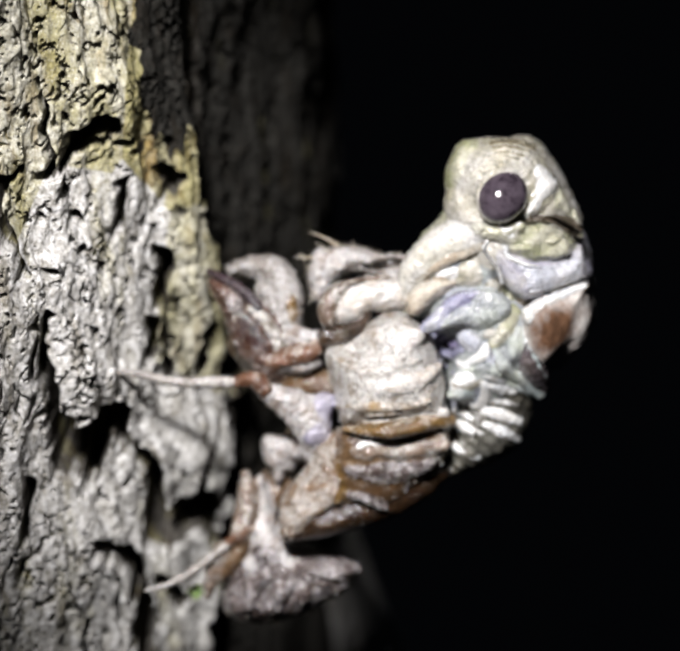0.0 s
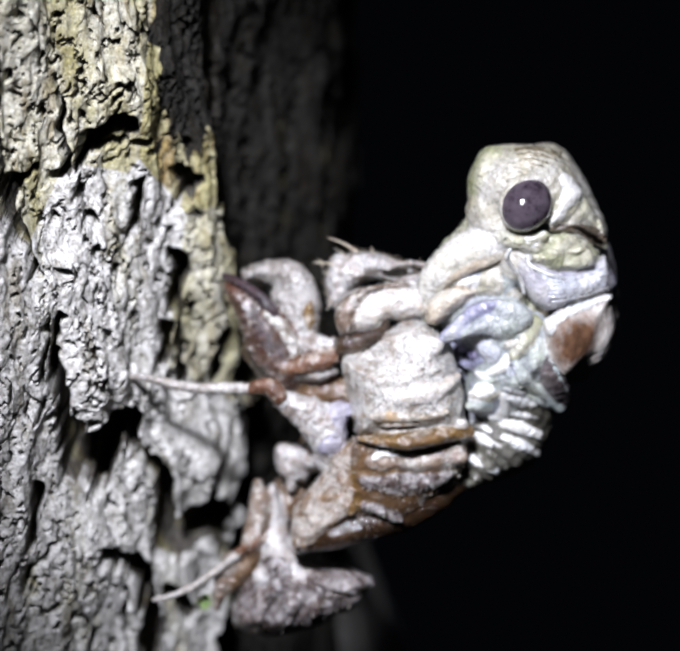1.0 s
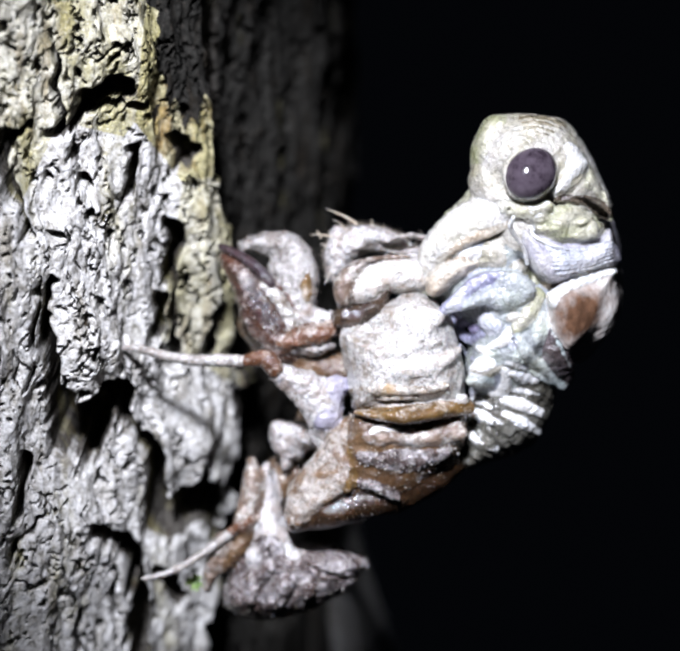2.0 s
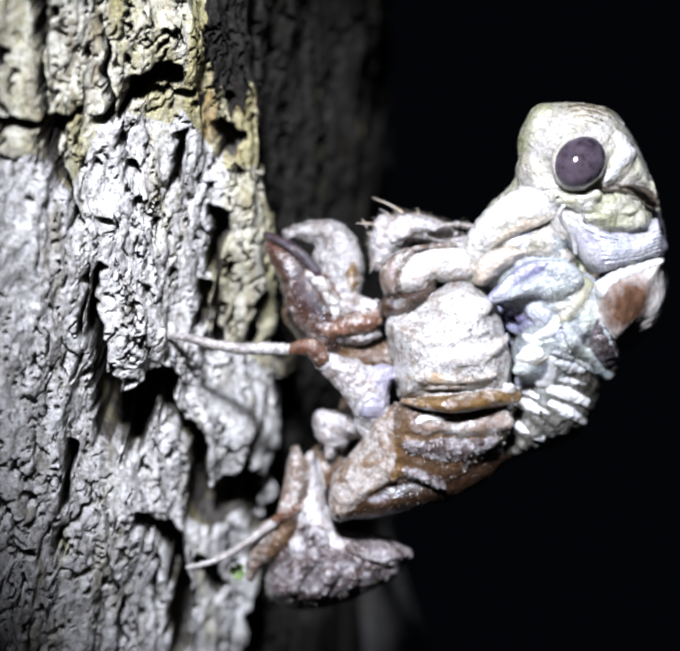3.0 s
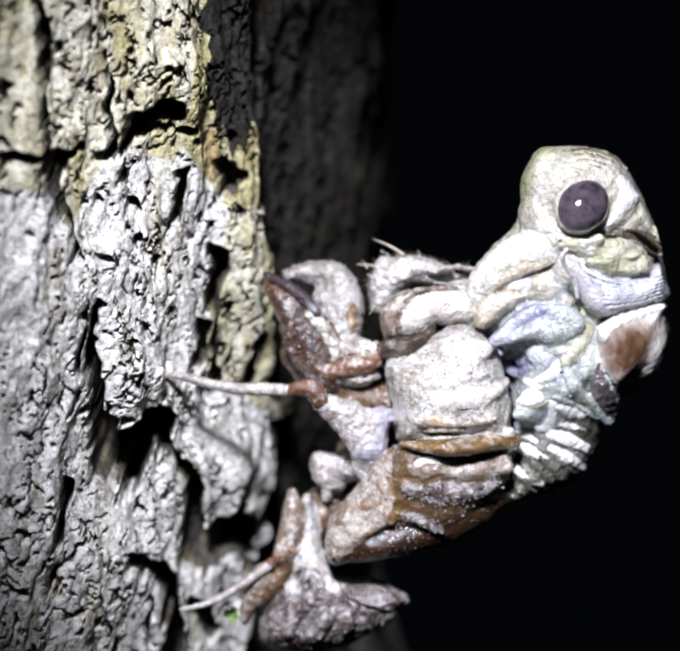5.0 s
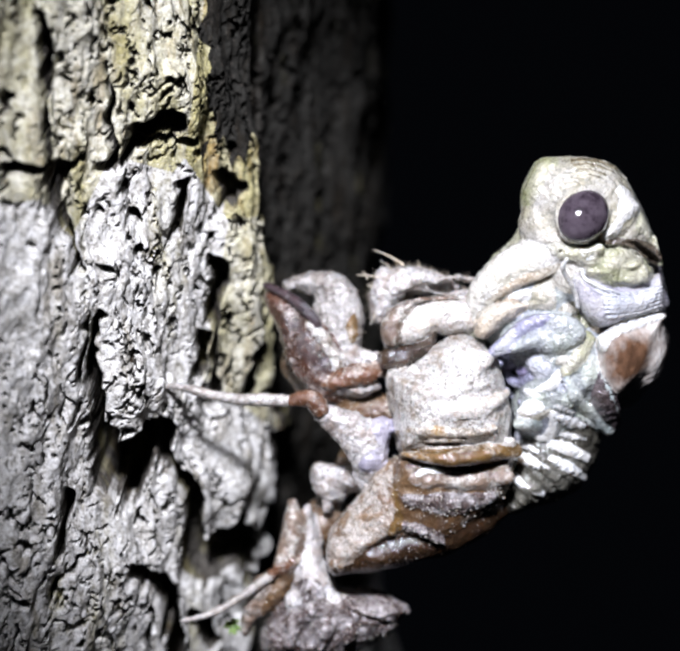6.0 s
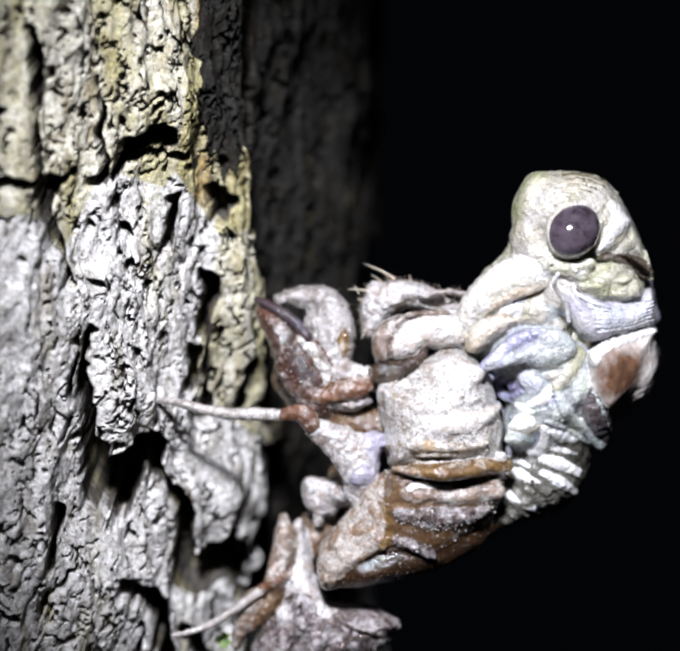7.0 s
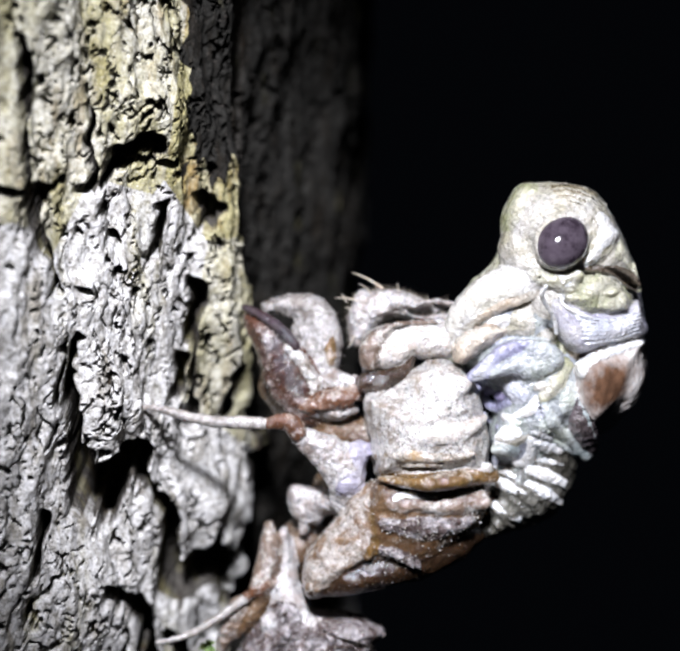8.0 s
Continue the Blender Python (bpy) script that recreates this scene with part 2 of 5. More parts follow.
PEARL = flesh_material("pearl_skin", (0.27, 0.26, 0.37), (0.36, 0.35, 0.43), (0.43, 0.42, 0.44), 0.34, 0.1)
AQUA = flesh_material("aqua_flesh", (0.36, 0.43, 0.44), (0.47, 0.51, 0.51), (0.46, 0.51, 0.45), 0.2, 0.08)
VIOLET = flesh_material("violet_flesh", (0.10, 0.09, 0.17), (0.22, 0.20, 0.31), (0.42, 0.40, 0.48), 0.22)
CLAW = shell_material("black_claw", (0.02, 0.012, 0.016), (0.06, 0.035, 0.04), (0.3, 0.25, 0.25), 0.75, 0.12)
# dark brown that paints the shade inside the neck gap
GAP = flesh_material("gap_shade", (0.03, 0.025, 0.02), (0.07, 0.055, 0.04), (0.12, 0.10, 0.08))
GRAIN = shell_material("pale_mud", (0.18, 0.15, 0.12), (0.52, 0.48, 0.43), (0.6, 0.57, 0.54), 0.5, 0.25)
EYE = eye_material()
HAIR = shell_material("pale_hair", (0.45, 0.36, 0.26), (0.7, 0.62, 0.5), (0.7, 0.68, 0.62), 0.6)

AHEAD = Vector((0, math.cos(radians(20)), -math.sin(radians(20))))


# ---- building helpers ----
def part(name, bm, material, parent, label=""):
    data = bpy.data.meshes.new(name)
    bm.to_mesh(data)
    bm.free()
    for p in data.polygons:
        p.use_smooth = True
    data.materials.append(material)
    ob = new(name, data)
    ob.parent = parent
    if not parent.parent:
        ob.matrix_parent_inverse = Matrix.Translation(-parent.location)
    if label:
        ob["label"] = label
    return ob


def thing(name, place, label, category):
    ob = new(name)
    ob.empty_display_size = 0.002
    ob.location = Vector(place) * MM
    return tagged(ob, label, category)


def spline(keys, t):
    """Catmull-Rom through rows of numbers, t from 0 to 1."""
    k = len(keys) - 1
    i = min(int(t * k), k - 1)
    f = t * k - i
    p = [keys[max(0, min(k, i + j))] for j in (-1, 0, 1, 2)]
    return [0.5 * (2 * b + (c - a) * f + (2 * a - 5 * b + 4 * c - d) * f * f + (3 * b - a - 3 * c + d) * f ** 3) for a, b, c, d in zip(*p)]


def roughened(bm, amount, size, seed, ridges=0.0):
    """Pushes the vertices in and out by a noise; size in mm."""
    bm.normal_update()
    off = Vector((seed * 7.3, seed * 3.1, seed * 5.7))
    for v in bm.verts:
        p = v.co / (size * MM) + off
        h = noise.fractal(p, 0.9, 2.1, 4)
        if ridges:
            h += ridges * (noise.ridged_multi_fractal(p * 1.7, 1.0, 2.0, 3, 1.0, 2.0) - 1.0)
        v.co += v.normal * h * amount * MM


def loft(stations, rings=36, sides=26, rough=0.06, size=0.9, seed=1.0, ridges=0.0):
    """A closed body along a curve. Stations: place in mm, half-width across the curve, half-width along the depth."""
    keys = [[*p, a, b] for p, a, b in stations]
    bm = bmesh.new()
    loops = []
    ts = [0.5 - 0.5 * math.cos(math.pi * i / (rings - 1)) * (0.6 + 0.4 * abs(math.cos(math.pi * i / (rings - 1)))) for i in range(rings)]
    for i, t in enumerate(ts):
        x, y, z, a, b = spline(keys, t)
        lo, hi = spline(keys, max(0, t - 0.02)), spline(keys, min(1, t + 0.02))
        along = (Vector(hi[:3]) - Vector(lo[:3])).normalized()
        side = along.cross(AHEAD)
        side = side.normalized() if side.length > 1e-4 else Vector((0, 0, 1))
        back = side.cross(along).normalized()
        e = min(t, 1 - t) / 0.16
        end = max(0.03, math.sqrt(max(0.0, 1 - (1 - min(1.0, e)) ** 2)))
        a, b = max(a, 0.02) * end, max(b, 0.02) * end
        loops.append([bm.verts.new((Vector((x, y, z)) + side * a * math.cos(w) + back * b * math.sin(w)) * MM)
                      for w in (2 * math.pi * j / sides for j in range(sides))])
    for r, s in zip(loops, loops[1:]):
        for j in range(sides):
            bm.faces.new((r[j], r[(j + 1) % sides], s[(j + 1) % sides], s[j]))
    bm.faces.new(loops[0][::-1])
    bm.faces.new(loops[-1])
    bmesh.ops.recalc_face_normals(bm, faces=bm.faces)
    if rough:
        roughened(bm, rough, size, seed, ridges)
    return bm


def blob(place, rx, rz, rd, turn=0.0, rough=0.06, size=0.9, seed=1.0, detail=4, ridges=0.0, tilt=0.0):
    """A rounded lump: half-widths across, up and along the depth in mm, turned in the plane that faces the camera."""
    bm = bmesh.new()
    bmesh.ops.create_icosphere(bm, subdivisions=detail, radius=1.0)
    m = Matrix.Translation(Vector(place) * MM) @ pose(0, 0, 0, -20 - tilt, 0, 0) @ pose(0, 0, 0, 0, turn, 0) @ Matrix.Diagonal((rx * MM, rd * MM, rz * MM, 1))
    bmesh.ops.transform(bm, matrix=m, verts=bm.verts)
    if rough:
        roughened(bm, rough, size, seed, ridges)
    return bm


def tube(points, r0, r1, **more):
    n = len(points) - 1
    return loft([(p, r0 + (r1 - r0) * i / n, r0 + (r1 - r0) * i / n) for i, p in enumerate(points)], **more)


def mesh_part(name, co, quads, normals, material, parent, label=""):
    """One mesh object out of the quads given, with the normals of the whole surface."""
    used, inv = np.unique(quads, return_inverse=True)
    data = bpy.data.meshes.new(name)
    data.vertices.add(len(used))
    data.vertices.foreach_set("co", co[used].astype(np.float32).ravel())
    data.loops.add(quads.size)
    data.loops.foreach_set("vertex_index", inv.ravel().astype(np.int32))
    data.polygons.add(len(quads))
    data.polygons.foreach_set("loop_start", np.arange(0, quads.size, 4, dtype=np.int32))
    data.polygons.foreach_set("use_smooth", np.ones(len(quads), dtype=bool))
    data.update()
    data.normals_split_custom_set_from_vertices(normals[used].tolist())
    data.materials.append(material)
    ob = new(name, data)
    ob.parent = parent
    if not parent.parent:
        ob.matrix_parent_inverse = Matrix.Translation(-parent.location)
    if label:
        ob["label"] = label
    return ob


def vertex_normals(co, quads):
    a, b, c, d = (co[quads[:, i]] for i in range(4))
    face = np.cross(c - a, d - b)
    out = np.zeros_like(co)
    for i in range(4):
        for axis in range(3):
            out[:, axis] += np.bincount(quads[:, i], face[:, axis], len(co))
    return out / (np.linalg.norm(out, axis=1)[:, None] + 1e-20)


def lattice(ix, iy, iz, seed):
    h = (ix * 374761393 + iy * 668265263 + iz * 1274126177 + seed * 362437) & 0xFFFFFFFF
    h = ((h ^ (h >> 13)) * 1274126177) & 0xFFFFFFFF
    return ((h ^ (h >> 16)) & 0xFFFF) / 32767.5 - 1.0


def space_noise(p, seed, octaves=3, gain=0.55):
    """Soft noise in space for rows of places, about -1 to 1."""
    out, amp = np.zeros(len(p)), 1.0
    for o in range(octaves):
        q = p * 2.0 ** o + 13.7 * o
        i = np.floor(q).astype(np.int64)
        f = q - i
        f = f * f * (3 - 2 * f)
        for dx in (0, 1):
            for dy in (0, 1):
                for dz in (0, 1):
                    w = (f[:, 0] if dx else 1 - f[:, 0]) * (f[:, 1] if dy else 1 - f[:, 1]) * (f[:, 2] if dz else 1 - f[:, 2])
                    out += amp * w * lattice(i[:, 0] + dx, i[:, 1] + dy, i[:, 2] + dz, seed + o)
        amp *= gain
    return out


COS, SIN = math.cos(radians(20)), math.sin(radians(20))


def facing(p):
    """A place of the world in axes across, along the depth and up the camera's view at 3.5 s."""
    return np.array([p[0], p[1] * COS - p[2] * SIN, p[1] * SIN + p[2] * COS])


def shape_distance(shape, p):
    """Roughly the distance of places p from a shape, negative inside. All in mm, in the axes of facing()."""
    if shape[0] == "E":
        _, c, rx, rz, rd, turn = shape[:6]
        q = p - facing(c)
        cw, sw = math.cos(radians(turn)), math.sin(radians(turn))
        x, z = q[..., 0] * cw - q[..., 2] * sw, q[..., 0] * sw + q[..., 2] * cw
        y = q[..., 1]
        if len(shape) > 6:
            cy, sy = math.cos(radians(shape[6])), math.sin(radians(shape[6]))
            x, y = x * cy + y * sy, -x * sy + y * cy
        k0 = np.sqrt((x / rx) ** 2 + (y / rd) ** 2 + (z / rz) ** 2)
        k1 = np.sqrt((x / rx ** 2) ** 2 + (y / rd ** 2) ** 2 + (z / rz ** 2) ** 2)
        return k0 * (k0 - 1) / (k1 + 1e-9)
    if shape[0] == "P":
        _, line, mid, front, thick, soft, gx, gz, dome, reach = shape
        x, z = p[:, :1, :, 0].astype(np.float64), p[:, :1, :, 2].astype(np.float64)
        near, odd = np.full(x.shape, 1e9), np.zeros(x.shape, bool)
        for (ax, az), (bx, bz) in zip(line, np.roll(line, -1, 0)):
            ex, ez = bx - ax, bz - az
            f = np.clip(((x - ax) * ex + (z - az) * ez) / (ex * ex + ez * ez + 1e-12), 0, 1)
            near = np.minimum(near, (x - ax - f * ex) ** 2 + (z - az - f * ez) ** 2)
            odd ^= ((az > z) != (bz > z)) & (x < ax + (z - az) * ex / (ez if abs(ez) > 1e-9 else 1e-9))
        flat = np.where(odd, -1.0, 1.0) * np.sqrt(near)
        lift = dome * (1 - (1 - np.clip(-flat / reach, 0, 1)) ** 2)
        deep = (np.abs(p[..., 1] - (front + thick - lift + gx * (x - mid[0]) + gz * (z - mid[1]))) - thick) / math.sqrt(1 + gx * gx + gz * gz)
        a, b = flat + soft, deep + soft
        return np.minimum(np.maximum(a, b), 0) + np.hypot(np.maximum(a, 0), np.maximum(b, 0)) - soft
    best = None
    for a, b in zip(shape[1], shape[1][1:]):
        squash = (a[3] + b[3]) / (a[4] + b[4])
        scale = np.array([1, squash, 1], np.float32)
        pa, ba = (p - a[:3].astype(np.float32)) * scale, ((b[:3] - a[:3]) * scale).astype(np.float32)
        f = np.clip((pa @ ba) / (ba @ ba + 1e-9), 0, 1)
        d = np.sqrt(((pa - f[..., None] * ba) ** 2).sum(-1)) - (a[3] + (b[3] - a[3]) * f)
        best = d if best is None else np.minimum(best, d)
    return best


def curve(stations):
    """The rows of a chain, refined to a smooth curve."""
    keys = [[*facing(c), a, b] for c, a, b in stations]
    n = 3 * (len(keys) - 1)
    return [np.array(spline(keys, i / n)) for i in range(n + 1)]


def shape_box(shape):
    if shape[0] == "E":
        r = max(shape[2], shape[3])
        c = facing(shape[1])
        r3 = np.array([r, max(shape[4], r if len(shape) > 6 else 0), r])
        return c - r3, c + r3
    if shape[0] == "P":
        _, line, mid, front, thick, soft, gx, gz, dome, reach = shape
        lo, hi = line.min(0), line.max(0)
        slope = abs(gx) * (hi[0] - lo[0]) / 2 + abs(gz) * (hi[1] - lo[1]) / 2 + 0.1
        return np.array([lo[0], front - slope - dome, lo[1]]), np.array([hi[0], front + 2 * thick + slope, hi[1]])
    rows = np.array(shape[1])
    r = rows[:, 3:].max()
    return rows[:, :3].min(0) - r, rows[:, :3].max(0) + r


# The insect is placed to fit the camera's view at 3.5 s, on a sheet across it: u to the right, v down,
# in units of 0.028 mm round the middle (784, 750); d is the depth behind the sheet in mm.
UNIT = 0.028


def at(u, v, d):
    k = UNIT * (1 + d / 124.5)
    x, w = (u - 784) * k, (750 - v) * k
    return x, d * COS + w * SIN, w * COS - d * SIN


def chain(*rows):
    """A bent bar: rows of u, v, d, its half-width in units and, if given, its half-depth in mm."""
    return "C", [(at(*r[:3]), r[3] * UNIT, r[4] if len(r) > 4 else 1.15 * r[3] * UNIT) for r in rows]


def lump(u, v, d, ru, rv, rd, turn=0):
    """An ellipsoid, its half-widths in units, its half-depth in mm; turn: degrees clockwise."""
    return "E", at(u, v, d), ru * UNIT, rv * UNIT, rd, turn


def plate(outline, front, thick, soft, gu=0.0, gv=0.0, dome=0.0, reach=1.0):
    """A cushion with a drawn outline, its front at that depth, that leans back by gu to the right and gv downwards (mm per mm)."""
    keys = [((u - 784) * UNIT * (1 + front / 124.5), (750 - v) * UNIT * (1 + front / 124.5)) for u, v in outline]
    n = len(keys)
    line = []
    for i in range(n):
        a, b, c, d = (np.array(keys[(i + j) % n]) for j in (-1, 0, 1, 2))
        for f in (0, 0.33, 0.67):
            line.append(0.5 * (2 * b + (c - a) * f + (2 * a - 5 * b + 4 * c - d) * f * f + (3 * b - a - 3 * c + d) * f ** 3))
    line = np.array(line)
    return "P", line, (line.min(0) + line.max(0)) / 2, front, thick, soft, gu, -gv, dome, reach


class Layout:
    """The shapes of one skin. Later ones may rest on the front of those laid before."""

    def __init__(self):
        self.shapes = []
        self.ready = []

    def add(self, key, *shapes):
        for sh in shapes:
            self.shapes.append((key, sh))
            self.ready.append(("C", curve(sh[1])) if sh[0] == "C" else sh)

    def front(self, u, v):
        """Depth at which the sheet's place (u, v) first meets a shape."""
        ds = np.arange(-8.0, 4.0, 0.04)
        p = np.array([facing(at(u, v, d)) for d in ds], np.float32)[None, :, None, :]
        near = np.min([shape_distance(sh, p)[0, :, 0] for sh in self.ready], 0)
        hit = np.argmax(near < 0)
        return ds[hit] if near[hit] < 0 else ds[np.argmin(near)]

    def bar(self, key, *rows, proud=0.5):
        """A thin bar draped over the front: rows of u, v, half-width; proud: the share of it that shows."""
        made = []
        for u, v, r in rows:
            made.append((u, v, self.front(u, v) + r * UNIT * (1 - 2 * proud), r, r * UNIT))
        self.add(key, chain(*made))

    def knob(self, key, u, v, ru, rv, rd, turn=0, proud=0.3):
        """A flat lump let into the front, so that proud mm of it show."""
        self.add(key, lump(u, v, self.front(u, v) + rd - proud, ru, rv, rd, turn))


def sculpt(root, specs, shapes, cuts, step, blend, seed, warp, lean=None):
    """One skin over many shapes that flow into one another, divided into the parts that own them.
    specs: part: (name, material, label, parent part, noise mm, noise size)."""
    keys = list(specs)
    shapes = [(key, ("C", curve(sh[1])) if sh[0] == "C" else sh) for key, sh in shapes]
    cuts = [(("C", curve(sh[1])) if sh[0] == "C" else sh, soft) for sh, soft in cuts]
    boxes = [shape_box(sh) for _, sh in shapes]
    lo = (np.min([b[0] for b in boxes], 0) - 0.8)
    hi = np.max([b[1] for b in boxes], 0) + 0.8
    size = np.ceil((hi - lo) / step).astype(int) + 1
    field = np.full(size, 3.0, np.float32)
    owner = np.zeros(size, np.int16)
    nearest = np.full(size, 3.0, np.float32)
    axes = [lo[i] + step * np.arange(size[i]) for i in range(3)]

    def window(box, margin):
        a = np.maximum(0, np.floor((box[0] - margin - lo) / step).astype(int))
        b = np.minimum(size, np.ceil((box[1] + margin - lo) / step).astype(int) + 1)
        sl = tuple(slice(i, j) for i, j in zip(a, b))
        return sl, np.stack(np.meshgrid(*(ax[s] for ax, s in zip(axes, sl)), indexing="ij"), -1).astype(np.float32)

    def distance(sh, sl, p):
        if sh[0] != "C":
            return shape_distance(sh, p).astype(np.float32)
        out = np.full(p.shape[:3], 3.0, np.float32)
        for a, b in zip(sh[1], sh[1][1:]):
            one = ("C", [a, b])
            box = shape_box(one)
            start = np.array([s.start for s in sl])
            i = np.maximum(0, np.floor((box[0] - 0.7 - lo) / step).astype(int) - start)
            j = np.minimum(p.shape[:3], np.ceil((box[1] + 0.7 - lo) / step).astype(int) + 1 - start)
            sub = tuple(slice(m, n) for m, n in zip(i, j))
            out[sub] = np.minimum(out[sub], shape_distance(one, p[sub]))
        return out

    for (key, sh), box in zip(shapes, boxes):
        sl, p = window(box, 0.7)
        d = distance(sh, sl, p)
        f = field[sl]
        slim = np.min(np.array(sh[1])[:, 3:].max(0)) if sh[0] == "C" else (sh[4] if sh[0] == "P" else min(sh[2:5]))
        near = min(1.5 * blend, max(0.04, 0.55 * slim * blend / 0.22))
        h = np.clip(0.5 + 0.5 * (f - d) / near, 0, 1)
        field[sl] = f + (d - f) * h - near * h * (1 - h)
        won = d < nearest[sl]
        owner[sl][won] = keys.index(key)
        nearest[sl] = np.minimum(nearest[sl], d)
    for sh, soft in cuts:
        sl, p = window(shape_box(sh), 0.4)
        d = -distance(sh, sl, p)
        f = field[sl]
        h = np.clip(0.5 - 0.5 * (f - d) / soft, 0, 1)
        field[sl] = f + (d - f) * h + soft * h * (1 - h)
    band = np.argwhere(np.abs(field) < 0.4)
    at = lo + band * step
    own = owner[tuple(band.T)]
    push = np.zeros(len(band))
    for i, key in enumerate(keys):
        amp, fine = specs[key][4:]
        m = own == i
        if not m.any():
            continue
        q = at[m]
        n = space_noise(q / fine, seed + i, 3, 0.6)
        crease = 0.5 - np.abs(space_noise(q / (fine * 0.8) + 5, seed + 40 + i, 2))
        push[m] = amp * (n + 0.9 * crease)
    field[tuple(band.T)] -= push
    # skin: one vertex in each cell that the surface crosses
    inside = field < 0
    corner = [(a, b, c) for a in (0, 1) for b in (0, 1) for c in (0, 1)]

    def shifted(arr, o):
        return arr[o[0]:size[0] - 1 + o[0], o[1]:size[1] - 1 + o[1], o[2]:size[2] - 1 + o[2]]

    count = sum(shifted(inside, o).astype(np.int8) for o in corner)
    cells = np.argwhere((count > 0) & (count < 8))
    total, hits = np.zeros((len(cells), 3)), np.zeros(len(cells))
    vals = {o: field[tuple((cells + o).T)] for o in corner}
    for o in corner:
        for axis in range(3):
            if o[axis]:
                continue
            e = tuple(1 if i == axis else v for i, v in enumerate(o))
            va, vb = vals[o], vals[e]
            m = (va < 0) != (vb < 0)
            t = va[m] / (va[m] - vb[m])
            pos = np.tile(np.array(o, float), (m.sum(), 1))
            pos[:, axis] += t
            total[m] += pos
            hits[m] += 1
    v = lo + (cells + total / hits[:, None]) * step
    v = v + warp * np.stack([space_noise(v / 1.5 + 31 * a, seed + 150 + a, 2) for a in range(3)], 1)
    if lean:
        k = 1 + v[:, 1] / 124.5
        back = lean(784 + v[:, 0] / (UNIT * k), 750 - v[:, 2] / (UNIT * k))
        far = (1 + (v[:, 1] + back) / 124.5) / k
        v = np.stack([v[:, 0] * far, v[:, 1] + back, v[:, 2] * far], 1)
    number = np.full(size, -1, np.int64)
    number[tuple(cells.T)] = np.arange(len(cells))
    quads = []
    for axis in range(3):
        a, b = [i for i in range(3) if i != axis]
        first = inside[tuple(slice(1, -1) for _ in range(3))]
        nxt = inside[tuple(slice(2, None) if i == axis else slice(1, -1) for i in range(3))]
        for flip, mask in ((False, first & ~nxt), (True, ~first & nxt)):
            g = np.argwhere(mask) + 1
            if not len(g):
                continue
            da, db = np.eye(3, dtype=int)[a], np.eye(3, dtype=int)[b]
            ring = [g - da - db, g - db, g, g - da]
            q = np.stack([number[tuple(r.T)] for r in ring], 1)
            if flip != (axis == 1):
                q = q[:, ::-1]
            quads.append(q)
    quads = np.concatenate(quads)
    quads = quads[(quads >= 0).all(1)]
    co = np.stack([v[:, 0], v[:, 1] * COS + v[:, 2] * SIN, -v[:, 1] * SIN + v[:, 2] * COS], 1) * MM
    normals = vertex_normals(co, quads)
    mine = owner[tuple(cells.T)][quads[:, 0]]
    made = {}
    for i, key in enumerate(keys):
        name, mat, label, parent, *_ = specs[key]
        q = quads[mine == i]
        if len(q) < 12:
            continue
        made[key] = mesh_part(name, co, q, normals, mat, made.get(parent, root), label)
    return made


# ---- the trunk ----
def value_noise(x, y, seed):
    ix, iy = np.floor(x).astype(np.int64), np.floor(y).astype(np.int64)
    fx, fy = x - ix, y - iy
    fx, fy = fx * fx * (3 - 2 * fx), fy * fy * (3 - 2 * fy)
    z = np.int64(0)
    a, b = lattice(ix, iy, z, seed), lattice(ix + 1, iy, z, seed)
    c, d = lattice(ix, iy + 1, z, seed), lattice(ix + 1, iy + 1, z, seed)
    return (a * (1 - fx) + b * fx) * (1 - fy) + (c * (1 - fx) + d * fx) * fy


def fbm(x, y, seed, octaves=4, gain=0.5):
    out, amp = 0.0, 1.0
    for k in range(octaves):
        c, s = math.cos(0.7 * k), math.sin(0.7 * k)
        out = out + amp * value_noise((x * c - y * s) * 2.0 ** k, (x * s + y * c) * 2.0 ** k, seed + k)
        amp *= gain
    return out


def smooth(a, b, x):
    t = np.clip((x - a) / (b - a), 0, 1)
    return t * t * (3 - 2 * t)


# cross-section of the trunk, seen from above, in mm
OUTLINE = [(-70, 12), (-56, -20), (-40, -26), (-28, -19), (-22, -13.5), (-17.3, -8), (-14, -4), (-11, 0), (-8, 4.5), (-5, 9), (-1.8, 15), (2.0, 23), (6.2, 34), (7, 50), (-2, 67), (-24, 76), (-50, 68), (-68, 44)]

# cracks: start, end, half-width at both ends, depth
CRACKS = []
CRACKS += [((-14.62, 13.03), (-12.57, 14.35), 0.36, 0.3, 3.0), ((-12.57, 14.35), (-9.30, 15.05), 0.26, 0.2, 3.0)]
CRACKS += [((-12.43, 15.41), (-11.17, 15.92), 0.5, 0.5, 2.6), ((-14.62, 19.89), (-14.50, 12.89), 0.10, 0.16, 1.6)]
CRACKS += [((-19.38, 22.69), (-18.82, 17.93), 0.22, 0.4, 2.6), ((-18.82, 17.93), (-19.10, 11.77), 0.2, 0.3, 2.2)]
CRACKS += [((-21.11, 12.47), (-18.87, 12.89), 0.3, 0.35, 1.6), ((-18.87, 12.61), (-16.63, 13.03), 0.45, 0.25, 2.2), ((-18.59, 12.05), (-17.61, 9.11), 0.5, 0.4, 2.6)]
